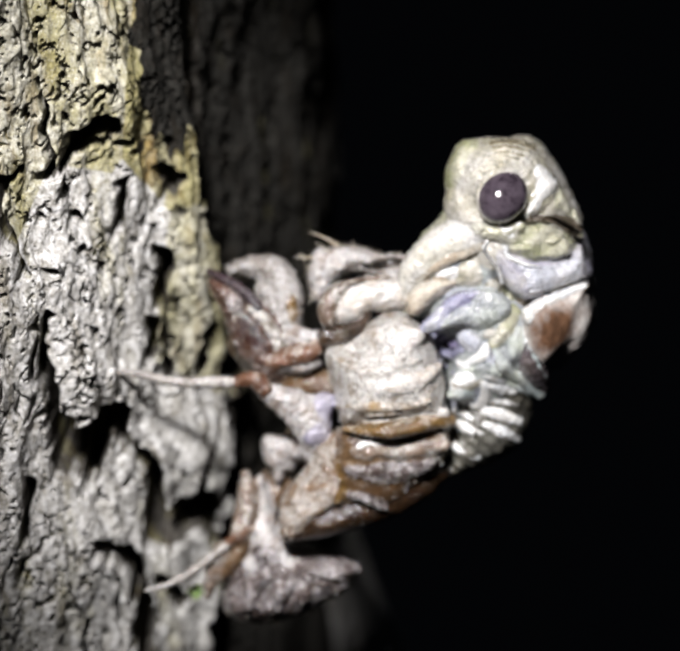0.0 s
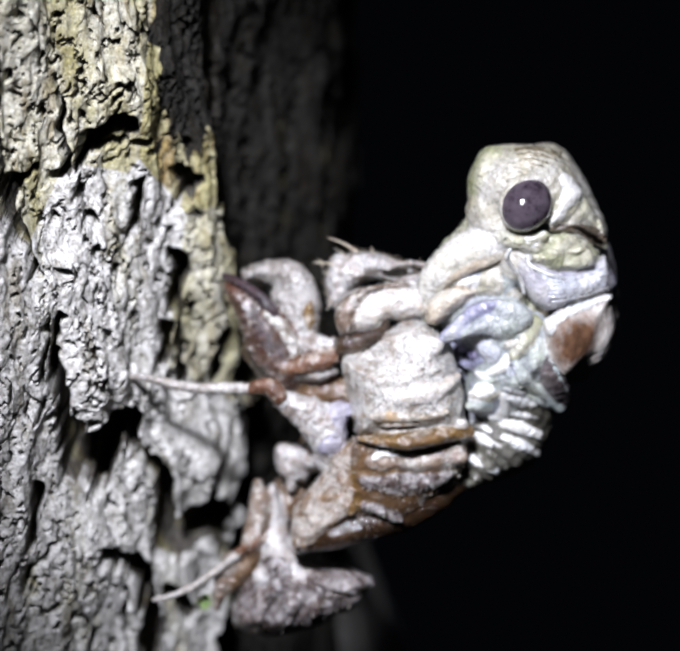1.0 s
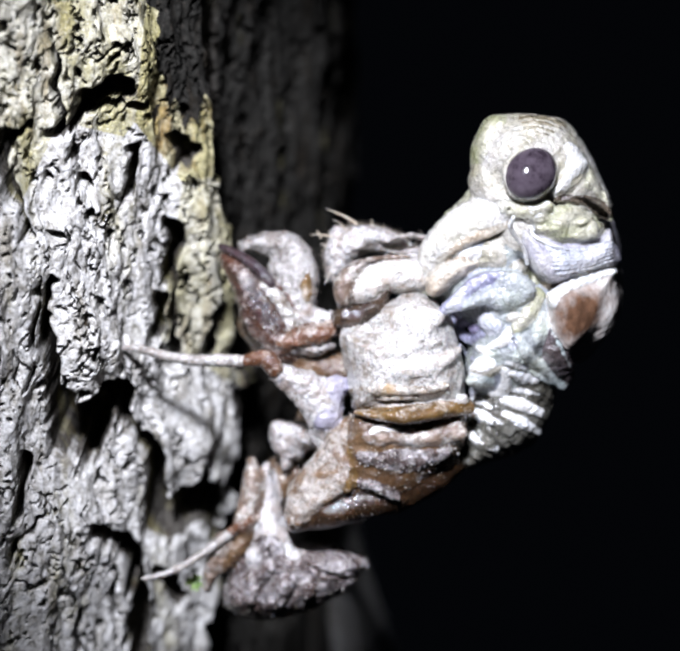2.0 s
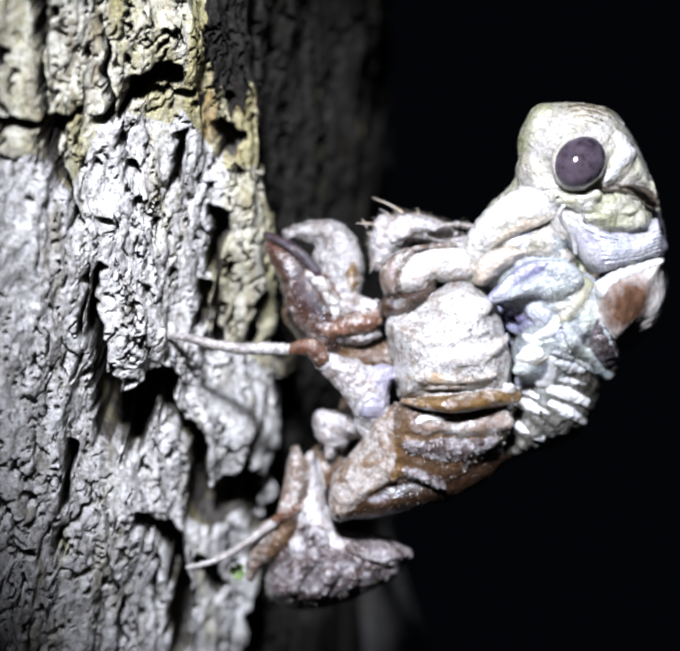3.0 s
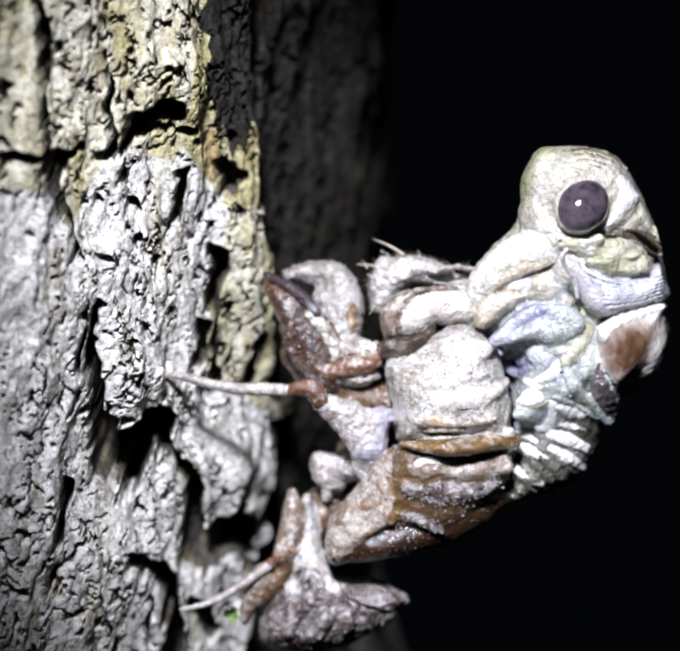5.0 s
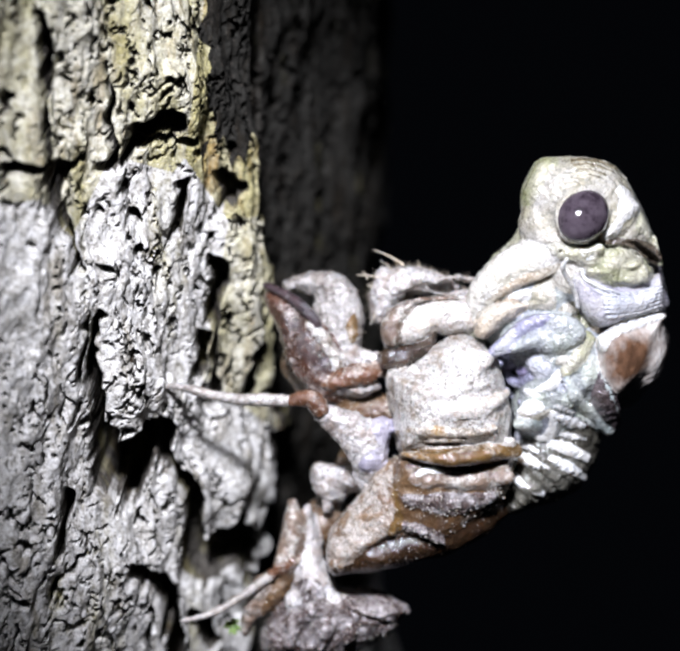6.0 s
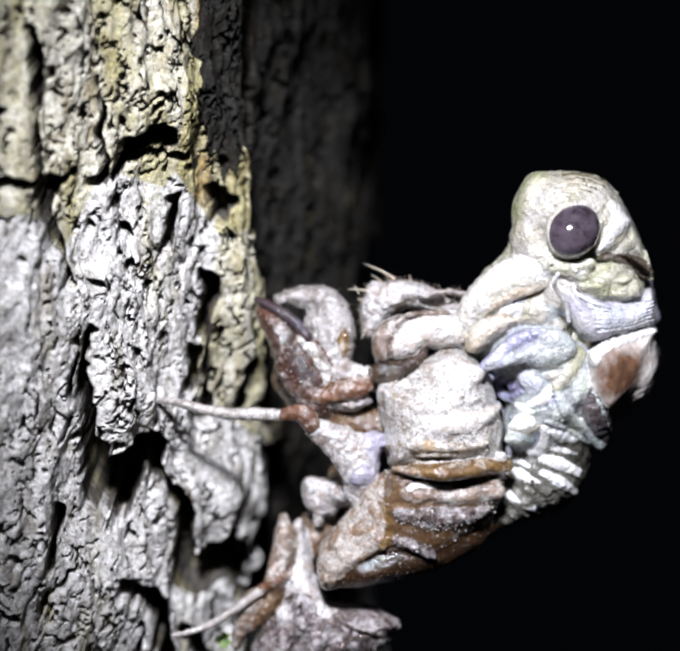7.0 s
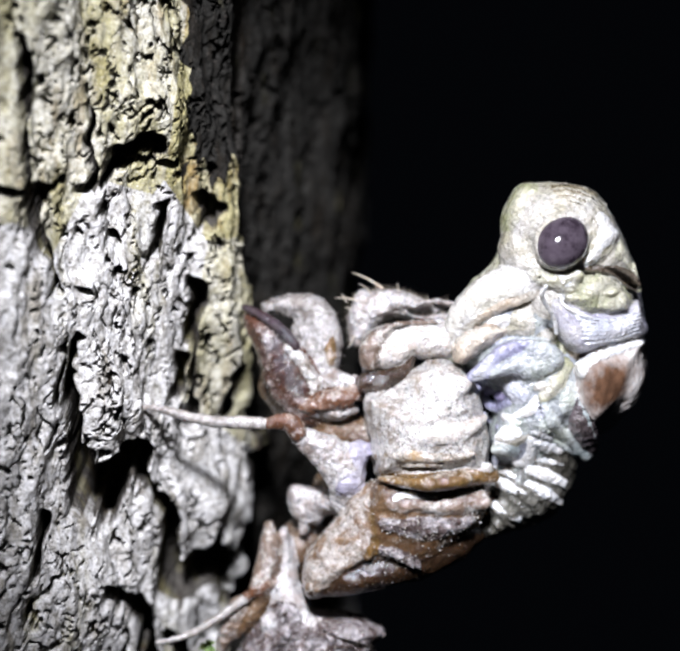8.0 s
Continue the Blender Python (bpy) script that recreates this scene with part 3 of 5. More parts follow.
CRACKS += [((-17.61, 9.11), (-16.63, 6.31), 0.3, 0.2, 1.8), ((-9.86, 12.05), (-10.19, 8.55), 0.25, 0.2, 1.6)]
CRACKS += [((-7.34, 13.03), (-6.83, 11.91), 0.22, 0.4, 2.4), ((-6.83, 11.77), (-7.17, 10.37), 0.3, 0.12, 2.0)]
CRACKS += [((-7.62, 7.01), (-7.95, 3.09), 0.24, 0.24, 2.2), ((-7.95, 3.09), (-7.45, -2.51), 0.10, 0.2, 1.8)]
CRACKS += [((-8.46, 2.53), (-8.74, -0.27), 0.22, 0.25, 2.0), ((-5.04, 1.69), (-5.49, -1.39), 0.2, 0.36, 2.2)]
CRACKS += [((-15.46, 3.65), (-15.74, 0.29), 0.16, 0.3, 2.6), ((-15.74, 0.29), (-14.90, -3.91), 0.34, 0.4, 3.6)]
CRACKS += [((-14.90, -3.91), (-13.89, -8.25), 0.5, 0.28, 4.2), ((-13.89, -6.99), (-10.75, -3.63), 0.95, 0.45, 4.2)]
CRACKS += [((-13.55, -5.87), (-11.87, -4.47), 0.9, 0.8, 4.2), ((-12.82, -8.95), (-11.87, -5.87), 0.25, 0.4, 3.4)]
CRACKS += [((-16.24, 2.67), (-16.74, -1.11), 0.2, 0.14, 1.8), ((-16.86, -8.25), (-17.98, -12.17), 0.35, 0.28, 2.8)]
CRACKS += [((-18.03, -14.41), (-15.93, -11.61), 0.12, 0.1, 1.2), ((-10.81, -5.17), (-8.93, -8.11), 0.25, 0.4, 2.2)]
CRACKS += [((-8.93, -8.11), (-8.74, -12.31), 0.4, 0.35, 2.4), ((-8.23, -12.31), (-5.57, -10.91), 0.9, 0.8, 2.6)]
CRACKS += [((-6.27, -8.67), (-4.87, -13.43), 0.2, 0.5, 2.2), ((-12.71, -13.01), (-10.89, -13.71), 0.45, 0.5, 3.6)]
CRACKS += [((-10.89, -13.71), (-10.05, -16.79), 0.5, 0.35, 3.6), ((-10.05, -16.79), (-10.05, -22.11), 0.4, 0.4, 3.4)]
CRACKS += [((-8.23, -16.23), (-7.53, -17.49), 0.6, 0.5, 2.6), ((-13.83, -18.75), (-13.41, -20.99), 0.1, 0.14, 1.2)]
CRACKS += [((-2.63, -5.03), (-2.91, -9.23), 0.9, 0.8, 4.0), ((-11.59, -16.23), (-11.17, -18.19), 0.12, 0.12, 1.4)]
PITS = [((-12.85, 10.09), 0.55, 2.0), ((-11.45, 6.26), 0.33, 1.5), ((-13.55, 11.72), 0.5, 1.8), ((-16.21, 13.68), 0.42, 1.6), ((-15.09, 6.45), 0.3, 0.9),
        ((-17.89, 12.19), 0.55, 1.8), ((-9.21, 14.29), 0.3, 1.4), ((-19.99, 7.85), 0.25, 0.6), ((-17.75, 20.17), 0.35, 1.4), ((-21.11, 17.65), 0.4, 1.6), ((-13.55, 19.33), 0.25, 1.2)]
SWELLS = [((-19.71, 3.65), 3.2, 6.5, 0.9), ((-6.69, -7.27), 2.6, 3.4, 2.0), ((-11.87, 3.65), 3.0, 7.0, 0.7), ((-12.29, -15.39), 3.2, 5.0, 0.5), ((-12.71, -1.39), 2.2, 2.6, 0.9),
          ((-5.85, 5.33), 1.4, 6.5, 1.6), ((-17.75, -13.99), 3.0, 6.0, 0.6), ((4.2, -22.6), 2.8, 3.6, 5.5), ((-10.19, 18.21), 2.6, 4.0, 1.0)]


def trunk_grid():
    closed = OUTLINE + OUTLINE[:3]
    fine = []
    n = len(OUTLINE)
    for i in range(n):
        steps = 150 if 4 <= i <= 8 else (44 if i == 3 else (60 if 9 <= i <= 12 else 8))
        if 4 <= i <= 8:
            steps = int(math.dist(OUTLINE[i], OUTLINE[i + 1]) / 0.075)
        for j in range(steps):
            p = [closed[(i + k) % n] for k in (-1, 0, 1, 2)]
            f = j / steps
            fine.append([0.5 * (2 * b + (c - a) * f + (2 * a - 5 * b + 4 * c - d) * f * f + (3 * b - a - 3 * c + d) * f ** 3) for a, b, c, d in zip(*p)])
    line = np.array(fine)
    tangent = np.roll(line, -1, 0) - np.roll(line, 1, 0)
    tangent /= np.linalg.norm(tangent, axis=1)[:, None]
    normal = np.stack([tangent[:, 1], -tangent[:, 0]], 1)
    zs = np.r_[np.linspace(-900, -34, 60)[:-1], np.linspace(-34, 30, 800), np.linspace(30, 900, 60)[1:]]
    return line, normal, zs


def bark_relief(x, y, z, s):
    """Height of the bark over the mean trunk, in mm, at places on it; s is the way round the trunk."""
    c, w = math.cos(radians(20)), math.sin(radians(20))
    d = y * c - z * w
    k = 1 + d / 124.5
    u0, v0 = x / k, (y * w + z * c) / k
    u = u0 + 0.26 * fbm(s * 0.9, z * 0.7, 11, 2)
    v = v0 + 0.34 * fbm(s * 0.7, z * 0.9, 23, 2)
    h = 0.55 * fbm(s * 0.45, z * 0.16, 3, 3) + 0.12 * fbm(s * 1.1, z * 0.6, 5, 2)
    for (pu, pv), ru, rv, amp in SWELLS:
        h = h + amp * np.exp(-((u - pu) / ru) ** 2 - ((v - pv) / rv) ** 2)
    # crust of small flakes and pits
    wu, wz = s + 0.5 * fbm(s * 0.8, z * 0.8, 31, 3), z + 0.5 * fbm(s * 0.8, z * 0.8, 37, 3)
    flakes = smooth(-0.07, 0.07, fbm(wu * 0.9, wz * 0.7, 41, 4, 0.5)) - 0.5
    scales = smooth(-0.08, 0.08, fbm(wu * 2.1, wz * 1.5, 47, 3, 0.5)) - 0.5
    calm = 1 - 0.8 * np.exp(-((u + 20.5) / 3.6) ** 4 - ((v - 3.5) / 7.5) ** 4)
    calm = calm * (1 - 0.35 * smooth(-3, -7, v)) * (1 - 0.25 * smooth(11.5, 14, v))
    h = h + calm * (0.12 * flakes + 0.04 * scales) + 0.16 * (1 - calm) * fbm(s * 1.5, z * 1.0, 71, 3, 0.55) + 0.04 * fbm(wu * 1.2, wz * 1.0, 49, 3)
    h = h + 0.016 * (0.35 + 0.65 * calm) * fbm(s * 5.0, z * 3.0, 53, 2, 0.5)
    pores = fbm(wu * 1.5, wz * 1.15, 59, 4, 0.66)
    cut = 1.3 * smooth(0.35, 0.9, calm) * smooth(0.56, 0.74, pores) * smooth(-0.35, 0.3, fbm(s * 0.3, z * 0.3, 61, 2) + 0.2)
    splits = np.abs(fbm(s * 0.55 + 0.3 * fbm(s * 2, z * 0.6, 67, 2), z * 0.10, 63, 3)) + 0.25 * np.abs(fbm(s * 1.5, z * 1.2, 65, 2))
    cut = cut + 1.6 * (1 - smooth(0.03, 0.11, splits))
    for (au, av), (bu, bv), ra, rb, deep in CRACKS:
        f = np.clip(((u - au) * (bu - au) + (v - av) * (bv - av)) / ((bu - au) ** 2 + (bv - av) ** 2 + 1e-9), 0, 1)
        dist = np.hypot(u - au - f * (bu - au), v - av - f * (bv - av))
        r = 1.3 * (ra + (rb - ra) * f)
        cut = np.maximum(cut, 1.5 * deep * (1 - smooth(0.5 * r, 1.35 * r, dist)))
    for (pu, pv), r, deep in PITS:
        cut = np.maximum(cut, 1.5 * deep * (1 - smooth(0.4 * r, 1.3 * r, np.hypot(u - pu, v - pv))))
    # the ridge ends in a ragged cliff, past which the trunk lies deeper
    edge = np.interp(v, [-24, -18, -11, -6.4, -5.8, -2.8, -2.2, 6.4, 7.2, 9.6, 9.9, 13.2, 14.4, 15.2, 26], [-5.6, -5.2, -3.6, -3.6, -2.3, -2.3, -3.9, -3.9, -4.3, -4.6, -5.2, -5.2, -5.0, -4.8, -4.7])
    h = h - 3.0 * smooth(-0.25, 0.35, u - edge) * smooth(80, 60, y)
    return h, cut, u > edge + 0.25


def trunk():
    line, normal, zs = trunk_grid()
    seg = np.linalg.norm(np.roll(line, -1, 0) - line, axis=1)
    s = np.r_[0, np.cumsum(seg)[:-1]]
    n, rows = len(line), len(zs)
    X, Z = np.meshgrid(line[:, 0], zs)
    Y = np.meshgrid(line[:, 1], zs)[0]
    Sg = np.meshgrid(s, zs)[0]
    H, cut, past = bark_relief(X, Y, Z, Sg)
    X = X + normal[None, :, 0] * H
    Y = Y + normal[None, :, 1] * H + 1.3 * cut
    co = np.stack([X, Y, Z], -1).reshape(-1, 3) * MM
    base = thing("tree_trunk", (-32, 26, -900), "grey crusty tree trunk with cracked mossy bark", "tree")
    # plates of bark: faces go to the nearest of a few seeds on the front, the rest is the core
    seeds = [(-20.55, 17.65), (-16.91, 17.37), (-12.15, 18.49), (-20.27, 3.65), (-12.71, 8.13), (-13.27, -1.39), (-8.79, 6.45), (-5.85, 4.21), (-6.27, 15.41), (-7.39, -7.27), (-18.59, -9.23), (-15.51, -15.39), (-11.03, -9.79), (-8.23, -14.83), (-6.83, -19.31), (-12.71, -19.59), (2.41, -20.43)]
    c, w = math.cos(radians(20)), math.sin(radians(20))
    k = 1 + (Y * c - Z * w) / 124.5
    U, V = X / k, (Y * w + Z * c) / k
    owner = np.argmin(np.stack([np.hypot((U - a) * 2.2, V - b) for a, b in seeds]), 0)
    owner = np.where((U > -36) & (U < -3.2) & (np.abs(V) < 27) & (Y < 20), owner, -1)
    # cracks and the trunk past the ridge get darker bark for their shade
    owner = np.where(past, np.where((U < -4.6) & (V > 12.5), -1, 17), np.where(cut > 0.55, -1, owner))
    # dim top of the ridge: its shade is painted with the far bark
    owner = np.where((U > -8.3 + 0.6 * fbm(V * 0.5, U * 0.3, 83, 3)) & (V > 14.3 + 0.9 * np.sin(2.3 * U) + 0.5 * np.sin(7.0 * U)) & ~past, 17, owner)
    # this swell keeps the lit bark colour amid the shaded far bark
    owner = np.where(((U - 4.2) / 3.4) ** 2 + ((V + 22.6) / 4.2) ** 2 < 1, 16, owner)
    idx = np.arange(rows * n).reshape(rows, n)
    quads = np.stack([idx[:-1], np.roll(idx[:-1], -1, 1), np.roll(idx[1:], -1, 1), idx[1:]], -1).reshape(-1, 4)
    own = owner[:-1].reshape(-1)
    normals = vertex_normals(co, quads)
    for o in [-1] + list(range(len(seeds) + 1)):
        q = quads[own == o]
        if len(q):
            mesh_part("trunk_core" if o < 0 else "bark_plate", co, q, normals, INNER_SHADE if o < 0 else (MOSSY if o == 8 else (FAR if o == 17 else (OLIVE if o in (0, 1, 2, 7) else BARK))), base, "dark inner bark with crack shade painted in" if o < 0 else "")
    return base


trunk()


def strewn(skin, parent, name, count, small, large, material, seed):
    """Grains or short hairs that sit on a skin, joined into one part."""
    rng = random.Random(seed)
    verts = [v for v in skin.data.vertices if v.normal.dot(AHEAD) < 0.35]
    bm = bmesh.new()
    for v in rng.sample(verts, min(count, len(verts))):
        n = v.normal
        if name == "fuzz":
            lean = (n + Vector((rng.uniform(-0.6, 0.2), rng.uniform(-0.4, 0.4), rng.uniform(-0.5, 0.3)))).normalized()
            long = large * rng.uniform(0.4, 1.0) * MM
            side = lean.orthogonal().normalized() * small * MM
            third = lean.cross(side)
            ring = [bm.verts.new(v.co - n * 0.05 * MM + side * math.cos(a) + third * math.sin(a)) for a in (0, 2.09, 4.19)]
            tip = bm.verts.new(v.co + lean * long)
            for i in range(3):
                bm.faces.new((ring[i], ring[(i + 1) % 3], tip))
        else:
            r = rng.uniform(small, large) * MM
            turn = Euler([rng.uniform(0, 6) for _ in range(3)]).to_matrix().to_4x4()
            bmesh.ops.create_icosphere(bm, subdivisions=1, radius=r, matrix=Matrix.Translation(v.co + n * r * 0.5) @ turn @ Matrix.Diagonal((1, rng.uniform(0.5, 1), rng.uniform(0.5, 1), 1)))
    return tagged(part(name, bm, material, parent), kind="stuff")


# ---- the empty skin of the nymph ----
def nymph_shell():
    shell = thing("nymph_shell", (0.47, 1.13, -14.45), "split brown cicada nymph shell, dusty, gripping the bark", "insect shell")

    def p(name, bm, mat, label="", parent=None):
        return part(name, bm, mat, parent or shell, label)

    specs = {
        "thorax": ("thorax_case", DUSTY, "dust-grey domed thorax skin", None, 0.06, 0.7),
        "thorax_pale": ("thorax_panel", CREAM, "smooth cream panel and a painted highlight above it", "thorax", 0.03, 0.7),
        "band": ("thorax_band", OCHRE, "orange band along the thorax", "thorax", 0.044, 0.5),
        "hem": ("thorax_hem", DUSTY, "dusty lower hem", "thorax", 0.039, 0.3),
        "rim": ("thorax_rim", AMBER, "glossy amber rim", "thorax", 0.017, 0.5),
        "wing": ("wing_case", BROWN, "glossy brown wing case with mud specks", None, 0.045, 0.6),
        "wing_side": ("wing_case_side", CLAY, "dusty brown side of the wing case", "wing", 0.045, 0.5),
        "ridge": ("wing_case_ridge", AMBER, "glossy orange ridge", "wing", 0.03, 0.5),
        "wing_crust": ("wing_case_crust", UMBER, "gritty grey crust of mud", "wing", 0.09, 0.3),
        "wing_fold": ("wing_case_fold", TAN, "dusty tan fold of the wing case", "wing", 0.04, 0.5),
        "wing_glint": ("wing_case_glint", WHITE, "highlight painted white along the wing case", "wing", 0.02, 0.5),
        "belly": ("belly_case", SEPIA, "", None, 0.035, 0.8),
        "abdomen": ("abdomen_case", UMBER, "dusty curled abdomen skin", None, 0.085, 0.5),
        "tail": ("abdomen_tip", UMBER, "", "abdomen", 0.07, 0.4),
        "hind_femur": ("hind_femur", ASH, "ashen hind thigh", None, 0.055, 0.5),
        "hind_coxa": ("hind_coxa", ASH, "crusty hind hip", None, 0.088, 0.45),
        "hind_joint": ("hind_joint", TAN, "", None, 0.044, 0.4),
        "flank": ("inner_flank", BROWN, "", None, 0.066, 0.6),
        "mid_coxa": ("middle_coxa", PEARL, "lilac-white hip", None, 0.050, 0.5),
        "mid_femur": ("middle_femur", ASH, "ashen middle thigh", None, 0.072, 0.45),
        "fore_femur": ("fore_femur", DARK, "dark glossy digging thigh", None, 0.055, 0.5),
        "fore_dust": ("fore_femur_crest", DUSTY, "dusty crest of the thigh", "fore_femur", 0.077, 0.3),
        "fore_shin": ("fore_shin", GAUZE, "pinkish dusty fore shin", None, 0.072, 0.45),
        "hollow": ("shin_hollow", AMBER, "amber hollow in the shin", "fore_shin", 0.011, 0.5),
        "fore_joint": ("fore_trochanter", RED, "red-brown leg joint", None, 0.061, 0.4),
        "fore_coxa": ("fore_coxa", BROWN, "", None, 0.066, 0.5),
        "fore_pad": ("fore_coxa", ASH, "", None, 0.077, 0.4),
        "head": ("head_case", ASH, "pinkish bristly head skin, split open", None, 0.083, 0.4),
        "eye_case": ("eye_case", CREAM, "dusty empty eye dome", "head", 0.066, 0.45),
        "eye_rim": ("eye_case_rim", TAN, "translucent brown rim of the empty eye", "head", 0.017, 0.5),
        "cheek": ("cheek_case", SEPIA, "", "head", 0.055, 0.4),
    }
    lay = Layout()
    lay.add("flank", ("C", [((-2.75, 1.07, -15.88), 1.2, 1.5), ((-1.14, 1.52, -12.64), 1.4, 1.8), ((1.62, 3.80, -9.23), 1.5, 1.8), ((3.06, 4.60, -5.97), 1.6, 2.0)]))
    # thorax: one dusty dome, a pale panel, an orange band and a hem along its foot
    lay.add("thorax", plate([(918, 758), (938, 738), (1000, 722), (1022, 690), (1062, 666), (1108, 656), (1150, 684), (1182, 722), (1200, 775), (1212, 835), (1210, 890), (1200, 926), (1080, 936), (962, 936), (944, 900), (930, 830)], -2.5, 3.0, 2.2, 0.0, -0.06, 1.5, 3.6))
    lay.add("thorax", lump(1080, 720, -1.2, 70, 50, 2.2, -20))
    lay.bar("thorax", (930, 756, 8), (985, 738, 12), (1030, 706, 11), (1080, 676, 8), proud=0.35)
    # upper patch: the dome's highlight, painted in cream
    lay.knob("thorax_pale", 1112, 722, 48, 28, 0.8, -15, 0.25)
    lay.bar("thorax", (950, 812, 6), (1010, 800, 12), (1080, 790, 12), (1150, 770, 8), proud=0.2)
    lay.bar("thorax_pale", (1050, 836, 10), (1110, 830, 20), (1165, 812, 17), (1194, 790, 9), proud=0.2)
    lay.bar("band", (950, 884, 11), (1010, 880, 16), (1090, 884, 13), (1170, 872, 6), proud=0.2)
    lay.bar("band", (954, 902, 5), (1020, 902, 6), (1100, 902, 5), proud=0.5)
    lay.bar("hem", (950, 918, 9), (1020, 922, 11), (1100, 920, 12), (1205, 902, 11), proud=0.4)
    lay.add("rim", chain((958, 938, -2.5, 7, 0.5), (1030, 944, -3.0, 14, 0.6), (1110, 940, -3.0, 19, 0.6), (1210, 920, -1.9, 18, 0.6)))
    # wing case: two flat faces that meet in an orange ridge, brown underside darkened for its shade
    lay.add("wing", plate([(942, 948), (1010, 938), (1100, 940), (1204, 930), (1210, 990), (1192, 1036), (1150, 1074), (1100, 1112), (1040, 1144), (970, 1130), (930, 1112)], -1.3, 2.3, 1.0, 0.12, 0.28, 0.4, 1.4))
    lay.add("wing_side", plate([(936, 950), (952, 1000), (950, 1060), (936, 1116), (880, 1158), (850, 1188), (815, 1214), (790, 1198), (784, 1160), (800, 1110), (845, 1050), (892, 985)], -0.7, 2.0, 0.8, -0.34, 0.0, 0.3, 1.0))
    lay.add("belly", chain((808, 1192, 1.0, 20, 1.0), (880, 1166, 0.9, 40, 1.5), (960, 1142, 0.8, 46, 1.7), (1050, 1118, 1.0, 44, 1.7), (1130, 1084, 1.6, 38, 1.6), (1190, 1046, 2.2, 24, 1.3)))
    lay.bar("ridge", (942, 972, 8), (946, 1010, 15), (944, 1060, 18), (934, 1112, 13), proud=0.16)
    lay.bar("wing_fold", (984, 990, 14), (1040, 992, 20), (1110, 994, 21), (1194, 985, 16), proud=0.16)
    # white bar that paints the highlight on this ridge
    lay.bar("wing_glint", (990, 985, 4), (1006, 975, 6.5), (1040, 974, 6), (1086, 980, 3), proud=0.6)
    lay.bar("wing_crust", (968, 1036, 14), (1030, 1044, 24), (1090, 1044, 24), (1160, 1030, 10), proud=0.14)
    lay.bar("wing_crust", (960, 1100, 7), (1000, 1110, 11), (1045, 1132, 8), proud=0.2)
    lay.bar("wing_side", (800, 1186, 10), (850, 1150, 14), (905, 1120, 10), proud=0.15)
    lay.bar("wing_side", (822, 1100, 8), (862, 1056, 12), (905, 1010, 9), proud=0.15)
    # abdomen: a fan of crusty petals below an ashen thigh
    lay.add("abdomen", plate([(700, 1262), (720, 1216), (770, 1214), (800, 1240), (850, 1252), (900, 1252), (945, 1272), (974, 1290), (954, 1316), (940, 1350), (892, 1382), (800, 1420), (710, 1428), (645, 1402), (636, 1362), (662, 1312)], 2.9, 2.2, 1.5, 0.0, 0.34, 0.7, 1.8))
    lay.add("hind_femur", chain((742, 1064, 4.0, 10, 0.5), (736, 1100, 4.2, 24, 0.8), (741, 1150, 4.0, 33, 1.1), (744, 1205, 3.6, 40, 1.2), (766, 1250, 3.2, 44, 1.1)))
    lay.bar("hind_femur", (718, 1270, 24), (790, 1272, 34), (850, 1268, 20), (900, 1262, 12), proud=0.25)
    lay.bar("tail", (858, 1268, 16), (912, 1272, 21), (950, 1284, 14), (970, 1290, 6), proud=0.25)
    for rows in (((742, 1300, 14), (716, 1330, 20), (702, 1366, 12)), ((795, 1305, 14), (782, 1336, 20), (774, 1374, 12)), ((690, 1290, 10), (674, 1322, 16), (662, 1352, 10)), ((840, 1330, 10), (838, 1346, 15), (832, 1368, 8))):
        lay.bar("abdomen", *rows, proud=0.2)
    lay.add("hind_coxa", plate([(750, 966), (770, 958), (800, 966), (828, 960), (824, 985), (840, 1008), (818, 1044), (792, 1036), (764, 1030), (748, 1000)], 2.9, 1.0, 0.5, 0.0, 0.0, 0.3, 0.7), chain((806, 990, 3.4, 28, 0.9), (850, 985, 2.6, 34, 1.0), (900, 976, 1.4, 30, 1.0)), chain((790, 1035, 3.6, 16, 0.6), (784, 1065, 3.7, 8, 0.4)))
    # empty eye of the shell: a dome with a brown translucent lip
    lay.add("eye_case", plate([(906, 640), (916, 610), (946, 590), (1000, 574), (1060, 571), (1112, 582), (1128, 615), (1120, 652), (1060, 658), (1026, 656), (1000, 680), (940, 690), (912, 680)], -1.3, 1.5, 1.1, -0.05, 0.0, 0.4, 0.9))
    lay.add("eye_rim", plate([(903, 664), (905, 632), (922, 606), (950, 590), (990, 580), (966, 612), (948, 644), (940, 684), (916, 686)], -1.75, 0.8, 0.45, -0.1, 0.0, 0.15, 0.4))
    lay.bar("eye_rim", (985, 584, 6), (1030, 574, 5), (1080, 574, 4), proud=0.5)
    lay.add("cheek", plate([(898, 712), (915, 690), (960, 688), (1000, 676), (1022, 650), (1032, 664), (1010, 700), (970, 728), (920, 738), (900, 730)], -1.1, 0.9, 0.5, 0.0, 0.0, 0.2, 0.5))
    shapes = lay.shapes
